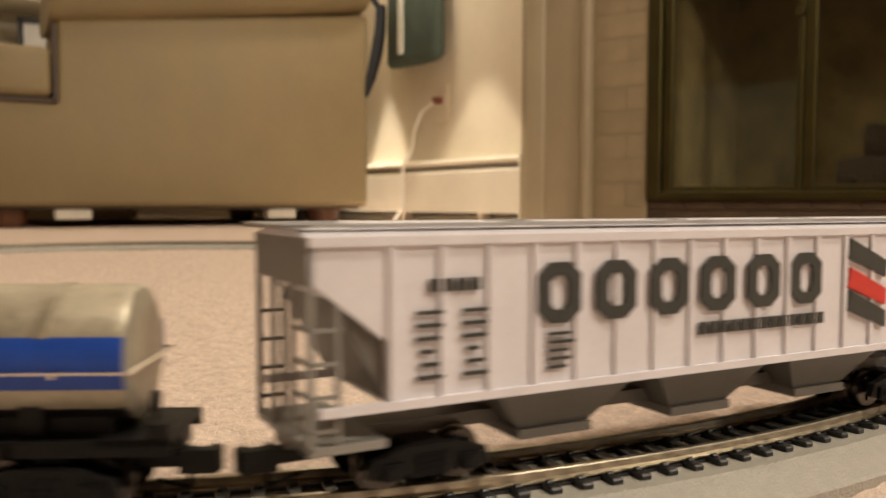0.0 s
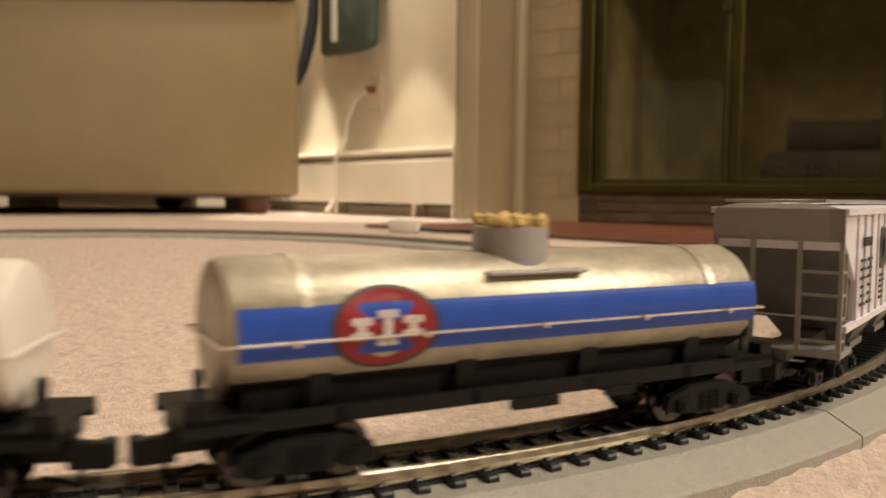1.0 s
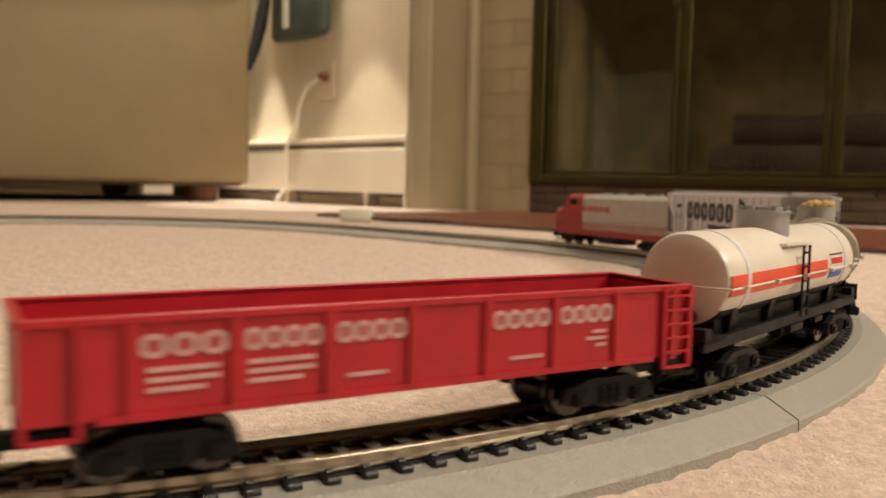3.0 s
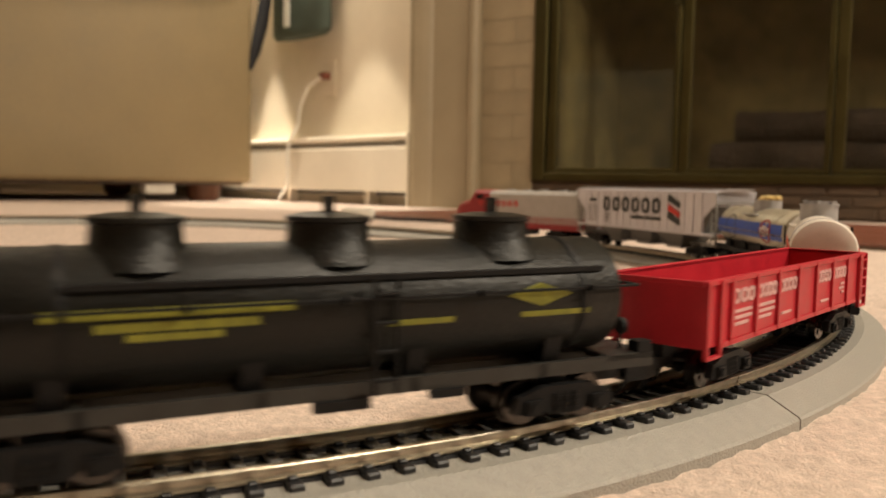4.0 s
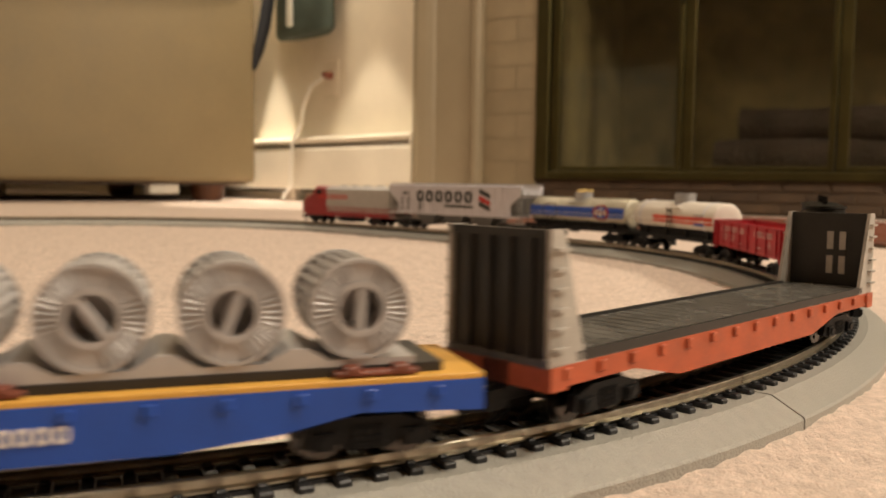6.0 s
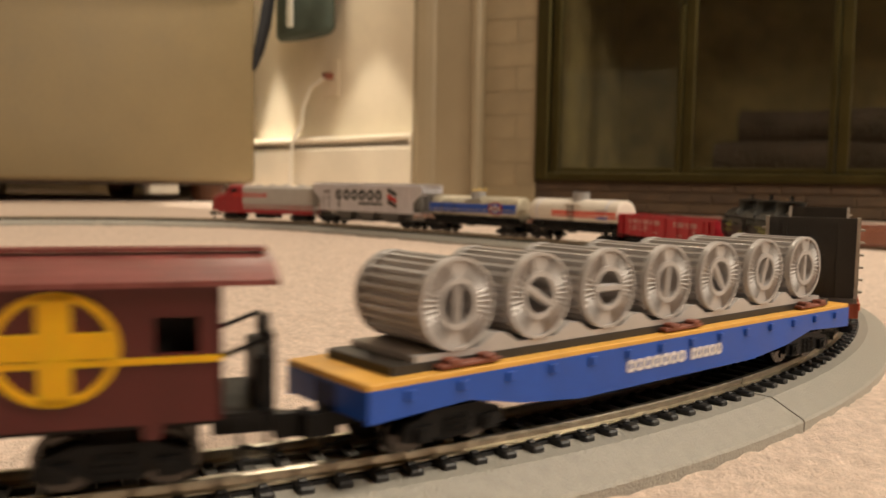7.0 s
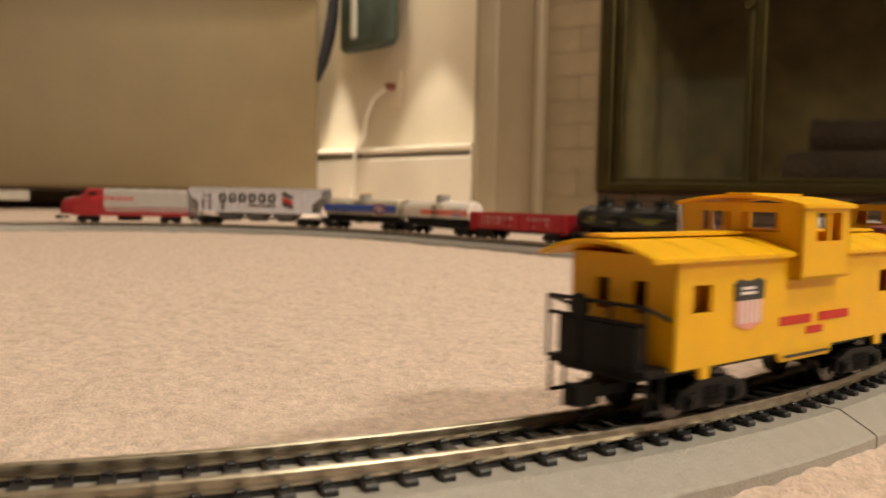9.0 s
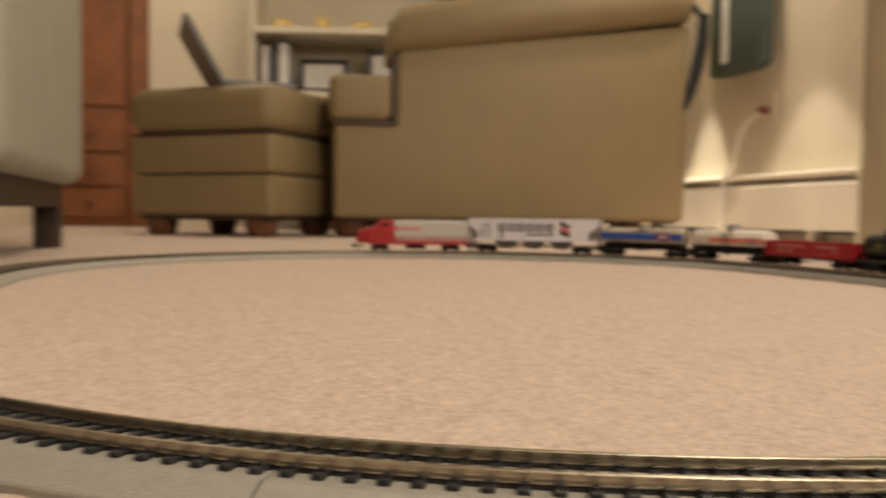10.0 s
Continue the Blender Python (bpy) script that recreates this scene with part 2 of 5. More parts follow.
def rod(bm, a, b, r, n=6):
    a, b = Vector(a), Vector(b)
    q = (b - a).to_track_quat("Z", "Y").to_matrix().to_4x4()
    bmesh.ops.create_cone(bm, cap_ends=True, segments=n, radius1=r, radius2=r, depth=(b - a).length, matrix=Matrix.Translation((a + b) / 2) @ q)
    return bm


def rods(rows, r, n=6):
    bm = bmesh.new()
    for a, b in rows:
        rod(bm, a, b, r, n)
    return bm


def loft(bm, rings, closed=True, caps=True):
    """Rings of equal length joined into a skin."""
    vs = [[bm.verts.new(p) for p in r] for r in rings]
    n = len(rings[0])
    for a, b in zip(vs, vs[1:]):
        for i in range(n if closed else n - 1):
            j = (i + 1) % n
            bm.faces.new((a[i], a[j], b[j], b[i]))
    if caps and closed:
        bm.faces.new(list(reversed(vs[0])))
        bm.faces.new(vs[-1])
    bmesh.ops.recalc_face_normals(bm, faces=bm.faces[:])
    return bm


def prism(bm, pts, y0, y1, axis="y"):
    """A flat outline (x, z) pulled along y, or (y, z) along x, or (x, y) along z."""
    f = {"y": lambda p, d: (p[0], d, p[1]), "x": lambda p, d: (d, p[0], p[1]), "z": lambda p, d: (p[0], p[1], d)}[axis]
    return loft(bm, [[f(p, y0) for p in pts], [f(p, y1) for p in pts]])


def tank_shell(length, r, zc, n=40, dome=0.0025, mid=0.0):
    rings = []
    prof = [(-length / 2, 0.02), (-length / 2, 0.55), (-length / 2 + dome * 0.12, 0.82), (-length / 2 + dome * 0.4, 0.95), (-length / 2 + dome, 1.0)]
    prof = prof + [(-x, k) for x, k in reversed(prof)]
    bm = bmesh.new()
    for x, k in prof:
        rings.append([(mid + x, r * k * math.cos(2 * math.pi * i / n), zc + r * k * math.sin(2 * math.pi * i / n)) for i in range(n)])
    return loft(bm, rings)


def tank_band(x0, x1, r, zc, a0, a1, n=10):
    """A thin curved patch on a tank's side from angle a0 to a1 (degrees up from level), on the -y side."""
    bm = bmesh.new()
    rings = []
    m = n
    for x in (x0, x1):
        ring = [(x, -(r + 0.00015) * math.cos(radians(a0 + (a1 - a0) * i / m)), zc + (r + 0.00015) * math.sin(radians(a0 + (a1 - a0) * i / m))) for i in range(m + 1)]
        ring += [(x, -(r - 0.0004) * math.cos(radians(a0 + (a1 - a0) * i / m)), zc + (r - 0.0004) * math.sin(radians(a0 + (a1 - a0) * i / m))) for i in range(m, -1, -1)]
        rings.append(ring)
    return loft(bm, rings)


def half_turn(bm):
    """Adds a copy turned half round, for print on a car's other side."""
    geo = bmesh.ops.duplicate(bm, geom=bm.verts[:] + bm.edges[:] + bm.faces[:])["geom"]
    for g in geo:
        if isinstance(g, bmesh.types.BMVert):
            g.co.x, g.co.y = -g.co.x, -g.co.y
    return bm


def mirror_y(bm):
    geo = bmesh.ops.duplicate(bm, geom=bm.verts[:] + bm.edges[:] + bm.faces[:])["geom"]
    vs = [g for g in geo if isinstance(g, bmesh.types.BMVert)]
    fs = [g for g in geo if isinstance(g, bmesh.types.BMFace)]
    for v in vs:
        v.co.y = -v.co.y
    bmesh.ops.reverse_faces(bm, faces=fs)
    return bm


# ---- the loop ----
def on_loop(s):
    """Place and heading (radians) at the distance s along the loop."""
    half = math.pi * LOOP_R
    s = s % (2 * half + 2 * LOOP_L)
    if s < half:
        a = s / LOOP_R - math.pi / 2
        return Vector((LOOP_L / 2 + LOOP_R * math.cos(a), LOOP_R * math.sin(a))), a + math.pi / 2
    s -= half
    if s < LOOP_L:
        return Vector((LOOP_L / 2 - s, LOOP_R)), math.pi
    s -= LOOP_L
    if s < half:
        a = s / LOOP_R + math.pi / 2
        return Vector((-LOOP_L / 2 + LOOP_R * math.cos(a), LOOP_R * math.sin(a))), a + math.pi / 2
    s -= half
    return Vector((-LOOP_L / 2 + s, -LOOP_R)), 2 * math.pi


def sweep(s0, s1, outline, step=0.008):
    """An outline (offset to the left, height) carried along the loop."""
    n = max(2, int((s1 - s0) / step) + 1)
    rings = []
    for i in range(n + 1):
        p, h = on_loop(s0 + (s1 - s0) * i / n)
        left = Vector((-math.sin(h), math.cos(h)))
        rings.append([(*(p + left * o), z) for o, z in outline])
    return loft(bmesh.new(), rings)


ROADBED = [(-0.0280, -0.004), (-0.0280, 0.0006), (-0.0275, 0.0013), (-0.0180, 0.0060), (0.0180, 0.0060), (0.0275, 0.0013), (0.0280, 0.0006), (0.0280, -0.004)]


def rail_outline(c):
    z = RAIL_Z
    side = [(0.0016, -0.0027), (0.0016, -0.0023), (0.00055, -0.0019), (0.00050, -0.0012), (0.0009, -0.0010), (0.00095, -0.0002), (0.0007, 0.0)]
    return [(c + o, z + h) for o, h in side] + [(c - o, z + h) for o, h in reversed(side)]


def sleeper_mesh():
    bm = boxes((-0.0016, 0.0016, -0.0143, 0.0143, 0.0052, 0.0074), bevel=0.0004)
    for y in (-0.00825, 0.00825):
        for d in (-0.0026, 0.0026):
            box(bm, -0.0010, 0.0010, y + d - 0.0008, y + d + 0.0008, 0.0073, 0.0081, 0.0003)
    me = bpy.data.meshes.new("sleeper")
    bm.to_mesh(me)
    bm.free()
    me.materials.append(M_SLEEPER)
    return me


def build_track():
    me = sleeper_mesh()
    half = math.pi * LOOP_R
    cuts = [half * i / 6 for i in range(7)]
    cuts += [half + LOOP_L + half * i / 6 for i in range(7)]
    cuts.append(2 * half + 2 * LOOP_L)
    cuts = [c - 0.0070 for c in cuts]
    for s0, s1 in zip(cuts, cuts[1:]):
        kind = "straight" if abs((s1 - s0) - LOOP_L) < 1e-3 else "curved"
        t = thing("track_section", "grey plastic roadbed track section with %s nickel rails on carpet" % kind, "toy track", "loop of track")
        part("roadbed", sweep(s0 + 0.0004, s1 - 0.0004, ROADBED), M_ROADBED, t, "grey moulded plastic roadbed")
        for c in (-0.00825, 0.00825):
            part("rail", sweep(s0 + 0.0002, s1 - 0.0002, rail_outline(c)), M_RAIL, t, "bright nickel rail", smooth=False)
            part("sleeper_web", sweep(s0 + 0.0006, s1 - 0.0006, [(c - 0.0019, 0.0058), (c + 0.0019, 0.0058), (c + 0.0017, 0.0068), (c - 0.0017, 0.0068)]), M_SLEEPER, t, "black plastic strip under the rail")
        n = round((s1 - s0) / 0.0077)
        for i in range(n):
            p, h = on_loop(s0 + (i + 0.5) * (s1 - s0) / n)
            o = new("sleeper", me)
            o.parent = t
            o.matrix_basis = Matrix.Translation((p.x, p.y, 0)) @ Matrix.Rotation(h, 4, "Z")


# ---- rolling stock ----
WHEELS = []
CARS = []
Z0 = RAIL_Z


def truck(car, x, black=None, base=0.0180):
    black = black or M_BLACK
    bm = bmesh.new()
    for y in (-0.0125, 0.0125):
        out = [(-0.0165, 0.0042), (-0.0150, 0.0078), (-0.0125, 0.0082), (-0.0075, 0.0098), (0.0075, 0.0098), (0.0125, 0.0082), (0.0150, 0.0078), (0.0165, 0.0042),
               (0.0130, 0.0036), (0.0085, 0.0052), (0.0050, 0.0032), (-0.0050, 0.0032), (-0.0085, 0.0052), (-0.0130, 0.0036)]
        prism(bm, [(0.86 * px, pz) for px, pz in out], y - 0.0011, y + 0.0011)
        for sx in (-base / 2, base / 2):
            box(bm, sx - 0.0022, sx + 0.0022, y - 0.0021, y + 0.0021, 0.0036, 0.0070)
            cyl(bm, (sx, y * 1.16, 0.0053), 0.0013, 0.0014, "y", 10)
        for k in (-0.0025, 0.0, 0.0025):
            cyl(bm, (k, y * 1.06, 0.0058), 0.0010, 0.0046, "z", 8)
            for q in (0.0044, 0.0058, 0.0072):
                cyl(bm, (k, y * 1.06, q), 0.00125, 0.0005, "z", 8)
    box(bm, -0.0035, 0.0035, -0.0125, 0.0125, 0.0062, 0.0100)
    t = part("truck", bm, black, car, "black plastic bogie with sprung side frames")
    t.location = (x, 0, 0)
    for sx in (-base / 2, base / 2):
        w = bmesh.new()
        cyl(w, (0, 0, 0), 0.0012, 0.0230, "y", 8)
        for y in (-0.0076, 0.0076):
            cyl(w, (0, y, 0), 0.0052, 0.0026, "y", 20)
            cyl(w, (0, y * 0.84, 0), 0.0060, 0.0009, "y", 20)
            for k in range(4):
                a = math.pi / 2 * k
                box(w, 0.0028 * math.cos(a) - 0.0007, 0.0028 * math.cos(a) + 0.0007, y * 1.17 - 0.0004, y * 1.17 + 0.0004, 0.0028 * math.sin(a) - 0.0007, 0.0028 * math.sin(a) + 0.0007)
        wo = part("wheelset", w, M_WHEEL, t, "dark metal wheels on an axle")
        wo.matrix_basis = pose(sx, 0, 0.0053)
        WHEELS.append((wo, sx))
    return t


def coupler(car, x, sgn):
    bm = boxes((min(x, x - sgn * 0.012), max(x, x - sgn * 0.012), -0.0024, 0.0024, 0.0066, 0.0094), bevel=0.0003)
    hook = [(x, -0.0036), (x + sgn * 0.0074, -0.0036), (x + sgn * 0.0080, 0.0004), (x + sgn * 0.0058, 0.0014), (x + sgn * 0.0050, -0.0010), (x + sgn * 0.0020, -0.0004), (x, 0.0026)]
    prism(bm, hook, 0.0056, 0.0104, "z")
    rod(bm, (x + sgn * 0.002, -0.0022, 0.0062), (x + sgn * 0.001, 0.001, 0.0014), 0.0006)
    rod(bm, (x + sgn * 0.001, 0.001, 0.0014), (x - sgn * 0.006, 0.001, 0.0030), 0.0005)
    return part("coupler", bm, M_BLACK, car, "black plastic knuckle coupler")


def lettering(car, x0, x1, z0, z1, count, y, material, fill=0.78, hole=True, label="", name="lettering"):
    """A row of plain blocks of a word's size and colour."""
    bm = bmesh.new()
    w = (x1 - x0) / count
    for i in range(count):
        a = x0 + i * w + w * (1 - fill) / 2
        b = a + w * fill
        if hole:
            t, u = (b - a) * 0.30, (z1 - z0) * 0.22
            rr = []
            for dx, dz, yy in ((0, 0, y + 0.0004), (0, 0, y - 0.00012), (t, u, y - 0.00012), (t, u, y + 0.0004)):
                xa, xb, za, zb = a + dx, b - dx, z0 + dz, z1 - dz
                cx, cz = (xb - xa) * 0.28, (zb - za) * 0.20
                rr.append([(px, yy, pz) for px, pz in ((xa + cx, za), (xb - cx, za), (xb, za + cz), (xb, zb - cz), (xb - cx, zb), (xa + cx, zb), (xa, zb - cz), (xa, za + cz))])
            loft(bm, rr + [rr[0]], caps=False)
            bmesh.ops.remove_doubles(bm, verts=bm.verts[:], dist=1e-7)
        else:
            box(bm, a, b, y - 0.00012, y + 0.0004, z0, z1)
    half_turn(bm)
    return part(name, bm, material, car, label)


def text_lines(car, x0, z0, rows, y, material, h=0.0009, pitch=0.0017, label="rows of tiny printed bars"):
    bm = bmesh.new()
    for i, (a, b) in enumerate(rows):
        box(bm, x0 + a, x0 + b, y - 0.0001, y + 0.0004, z0 - i * pitch, z0 - i * pitch + h)
    half_turn(bm)
    return part("small_print", bm, material, car, label)


def car_empty(name, label, category, length, base, s_mid):
    car = thing(name, label, category, "model train")
    CARS.append((car, s_mid, base))
    return car


def ladder(car, x, y, z0, z1, w, n, material, label="small moulded ladder", r=0.00045):
    rows = [((x - w / 2, y, z0), (x - w / 2, y, z1)), ((x + w / 2, y, z0), (x + w / 2, y, z1))]
    for i in range(n):
        z = z0 + (z1 - z0) * (i + 0.5) / n
        rows.append(((x - w / 2, y, z), (x + w / 2, y, z)))
    return part("ladder", rods(rows, r), material, car, label)


def underframe(car, length, halfw, z0, z1, material):
    bm = boxes((-length / 2, length / 2, -halfw, -halfw + 0.0016, z0, z1), (-length / 2, length / 2, halfw - 0.0016, halfw, z0, z1),
               (-length / 2, length / 2, -0.0035, 0.0035, z0 - 0.001, z1 - 0.0002))
    box(bm, -length / 2, -length / 2 + 0.014, -halfw, halfw, z1 - 0.0012, z1 + 0.0002)
    box(bm, length / 2 - 0.014, length / 2, -halfw, halfw, z1 - 0.0012, z1 + 0.0002)
    for k in (-0.3, -0.1, 0.1, 0.3):
        box(bm, k * length - 0.0012, k * length + 0.0012, -halfw, halfw, z0, z1 - 0.0003)
    return part("frame_member", bm, material, car, "black plastic frame member")


def tank_common(car, length, base, r, zc, mat_shell, cut=0.0, far=0.0, skirt=False, frame_z=(0.0118, 0.0150), frame_w=0.0125):
    L = length
    part("tank", tank_shell(L * 0.86 - cut - far, r, zc, mid=(cut - far) / 2), mat_shell, car, "", True)
    underframe(car, L * 0.955, frame_w, *frame_z, M_BLACK if skirt else M_DUSTY)
    # added box that fills the space between tank and frame with black
    if skirt:
        x0, x1 = -L * 0.40 + cut, L * 0.40 - far
        part("lower_skirt", boxes((x0, x1, -0.0080, 0.0080, frame_z[1] - 0.0020, zc - r * 0.78)), M_BLACK, car, "black filler box between tank and frame")
    bm = bmesh.new()
    for k in (-0.36, -0.12, 0.12, 0.36):
        prism(bm, [(-0.0095, frame_z[1] - 0.001), (0.0095, frame_z[1] - 0.001), (r * 0.80, zc - r * 0.50), (r * 0.5, zc - r * 0.80), (-r * 0.5, zc - r * 0.80), (-r * 0.80, zc - r * 0.50)], k * L * 0.86 - 0.0022, k * L * 0.86 + 0.0022, "x")
    part("tank_saddle", bm, M_BLACK, car, "black tank saddles")
    bm = bmesh.new()
    for y in (-1, 1):
        box(bm, -0.006, 0.006, y * frame_w - 0.001, y * frame_w + 0.001, frame_z[0] - 0.0022, frame_z[0])
        box(bm, 0.020, 0.028, y * frame_w - 0.001, y * frame_w + 0.001, frame_z[0] - 0.0018, frame_z[0])
    part("hanger_bracket", bm, M_BLACK, car, "black brackets under the sill")
    for sg in (-1, 1):
        truck(car, sg * base / 2)
        coupler(car, sg * (L / 2 - 0.0045), sg)
        bm = boxes((min(sg * L * 0.45, sg * L * 0.475), max(sg * L * 0.45, sg * L * 0.475), -frame_w, -frame_w + 0.004, frame_z[1], frame_z[1] + 0.0030))
        cyl(bm, (sg * (L * 0.43 + 0.003), -0.006, frame_z[1] + 0.006), 0.0022, 0.0012, "x", 12)
        rod(bm, (sg * (L * 0.43 + 0.003), -0.006, frame_z[1]), (sg * (L * 0.43 + 0.003), -0.006, frame_z[1] + 0.006), 0.0005)
        part("brake_stand", bm, M_BLACK, car, "small black brake wheel on a stand")


def handrail(car, L, r, zc, material, a=-12, cut=0.0):
    y = (r + 0.0012) * math.cos(radians(a))
    z = zc + (r + 0.0012) * math.sin(radians(a))
    e = L * 0.43 + 0.0008
    rows = [((-e + cut, s * y, z), (e, s * y, z)) for s in (-1, 1)]
    rows += [((x, -y, z), (x, y, z)) for x in (-e + cut, e)]
    part("handrail_wire", rods(rows, 0.00035), material, car, "thin wire handrail round the tank")
    bm = bmesh.new()
    for k in (-0.35, -0.18, 0.0, 0.18, 0.35):
        for s in (-1, 1):
            box(bm, k * L - 0.0005, k * L + 0.0005, s * y - 0.0016, s * y + 0.0006, z - 0.0006, z + 0.0006)
    part("rail_stanchion", bm, material, car, "small handrail posts")


def blue_tank_car(s, L):
    car = car_empty("tank_car", "silver single-dome tank car with wide blue stripe and red oval badge", "toy train car", L, L * 0.64, s)
    r, zc = 0.0137, 0.0297
    tank_common(car, L, L * 0.66, r, zc, M_SILVER, skirt=True)
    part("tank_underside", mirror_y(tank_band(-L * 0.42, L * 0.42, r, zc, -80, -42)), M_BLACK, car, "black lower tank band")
    band = tank_band(-L * 0.415, L * 0.425, r, zc, -21, 21)
    part("blue_stripe", mirror_y(band), M_BLUE, car, "glossy blue painted stripe")
    bm, n, rings = bmesh.new(), 28, []
    for k in (1.0, 0.02):
        ring = []
        for i in range(n):
            a = 2 * math.pi * i / n
            ang = radians(33 * math.sin(a) * k)
            ring.append((-0.0363 + 0.0107 * math.cos(a) * k, -(r + 0.00035) * math.cos(ang), zc + (r + 0.00035) * math.sin(ang)))
        rings.append(ring)
    back = [(x, y * 0.985, zc + (z - zc) * 0.985) for x, y, z in rings[0]]
    loft(bm, [back, rings[0], rings[1]])
    mirror_y(bm)
    part("badge", bm, M_OVAL, car, "red oval badge with dark rim")
    bm = bmesh.new()
    n, rings = 28, []
    for k, up in ((1.10, -0.0002), (1.10, 0.0002), (0.96, 0.0002)):
        ring = []
        for i in range(n):
            a = 2 * math.pi * i / n
            ang = radians(33 * math.sin(a) * k)
            ring.append((-0.0363 + 0.0107 * math.cos(a) * k, -(r + up) * math.cos(ang), zc + (r + up) * math.sin(ang)))
        rings.append(ring)
    loft(bm, rings, caps=False)
    half_turn(bm)
    part("badge_rim", bm, M_DARKLET, car, "black rim of the badge")
    bm = bmesh.new()
    for i, (dx, h) in enumerate(((-0.0055, 0.0042), (0.0, 0.0068), (0.0055, 0.0042))):
        y = -(r + 0.0004)
        box(bm, -0.0363 + dx - 0.0020, -0.0363 + dx + 0.0020, y - 0.0002, y + 0.0006, zc - h * 0.5, zc - h * 0.5 + 0.0014)
        box(bm, -0.0363 + dx - 0.0007, -0.0363 + dx + 0.0007, y - 0.0002, y + 0.0006, zc - h * 0.5, zc + h * 0.5)
        box(bm, -0.0363 + dx - 0.0020, -0.0363 + dx + 0.0020, y - 0.0002, y + 0.0006, zc + h * 0.5 - 0.0014, zc + h * 0.5)
    mirror_y(bm)
    part("badge_mark", bm, M_LETTER, car, "white block shapes on the badge")
    bm = cyl(bmesh.new(), (0.001, 0, zc + r + 0.0008), 0.0088, 0.0088, "z", 32)
    part("dome", bm, M_SILVERPAINT, car, "grey cylindrical dome", True)
    bm = bmesh.new()
    rng = random.Random(3)
    for i in range(44):
        a, q = rng.uniform(0, 6.28), rng.uniform(0, 0.0075)
        bmesh.ops.create_icosphere(bm, subdivisions=1, radius=rng.uniform(0.0011, 0.0022), matrix=Matrix.Translation((q * math.cos(a) * 1.15, q * math.sin(a), zc + r + 0.0054 + rng.uniform(-0.0002, 0.0016))))
    part("dome_cover_residue", bm, M_PUTTY, car, "crumbly yellowed glue on the dome")
    bm = boxes((-0.0120, 0.0140, -0.0128, -0.0070, zc + r * 0.66, zc + r * 0.66 + 0.0008), (-0.0120, 0.0140, 0.0070, 0.0128, zc + r * 0.66, zc + r * 0.66 + 0.0008), bevel=0.0002)
    part("dome_platform", bm, M_SILVERPAINT, car, "grey walkway beside the dome")
    handrail(car, L, r, zc, M_STEEL, -6)
    bm = bmesh.new()
    for k in (-0.33, 0.33):
        bm2 = tank_band(k * L - 0.0012, k * L + 0.0012, r + 0.0001, zc, 20, 158, 24)
        me = bpy.data.meshes.new("tmp")
        bm2.to_mesh(me)
        bm2.free()
        bm.from_mesh(me)
        bpy.data.meshes.remove(me)
    part("tank_strap", bm, M_SILVER, car, "silver band round the tank")
    return car


def white_tank_car(s, L):
    car = car_empty("tank_car", "cream-white single-dome tank car with red-orange stripe and grey dome", "toy train car", L, L * 0.64, s)
    r, zc = 0.0137, 0.0297
    tank_common(car, L, L * 0.64, r, zc, M_WHITE, 0.0050, skirt=True)
    part("orange_stripe", mirror_y(tank_band(-L * 0.415 + 0.0045, 0.0300, r, zc, -17, 8)), M_ORANGE, car, "red-orange painted stripe")
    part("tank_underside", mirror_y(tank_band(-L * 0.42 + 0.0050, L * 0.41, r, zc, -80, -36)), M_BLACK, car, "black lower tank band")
    part("mark_border", half_turn(tank_band(0.0335, 0.0485, r, zc, -24, 17)), M_LETTER, car, "white badge with dark border lines")
    part("mark_blue", half_turn(tank_band(0.0340, 0.0480, r + 0.0002, zc, -21, -12)), M_BLUE, car, "dark blue bar of the badge")
    part("mark_red", half_turn(tank_band(0.0343, 0.0478, r + 0.0002, zc, 0, 9)), M_REDLET, car, "red block mark of the badge")
    part("mark_rule", half_turn(tank_band(0.0335, 0.0485, r + 0.0003, zc, 13.5, 15.5)), M_DARKLET, car, "black rule over the badge")
    for k in (-0.30, 0.345):
        part("tank_strap", mirror_y(tank_band(k * L - 0.0012, k * L + 0.0012, r + 0.00008, zc, -38, 90, 20)), M_HOPPER, car, "pale grey strap round the tank")
    bm = cyl(bmesh.new(), (0.001, 0, zc + r + 0.0004), 0.0086, 0.0096, "z", 32)
    cyl(bm, (0.001, 0, zc + r + 0.0052), 0.0090, 0.0010, "z", 32)
    cyl(bm, (0.001, 0, zc + r + 0.0062), 0.0064, 0.0014, "z", 20)
    for k in range(6):
        cyl(bm, (0.001 + 0.0074 * math.cos(k), 0.0074 * math.sin(k), zc + r + 0.0064), 0.0009, 0.0016, "z", 8)
    part("dome", bm, M_SILVERPAINT, car, "grey silver dome with bolted lid", True)
    bm = boxes((-0.0125, 0.0135, -0.0132, -0.0072, zc + r * 0.60, zc + r * 0.60 + 0.0009), (-0.0125, 0.0135, 0.0072, 0.0132, zc + r * 0.60, zc + r * 0.60 + 0.0009), bevel=0.0002)
    part("dome_platform", bm, M_WHITE, car, "pale walkway beside the dome")
    for sg in (-1, 1):
        ladder(car, 0.001, sg * (r + 0.0013), 0.0145, zc + r * 0.60, 0.0062, 5, M_BLACK, "black ladder up to the dome")
    handrail(car, L, r, zc, M_WHITE, -6, 0.0050)
    return car


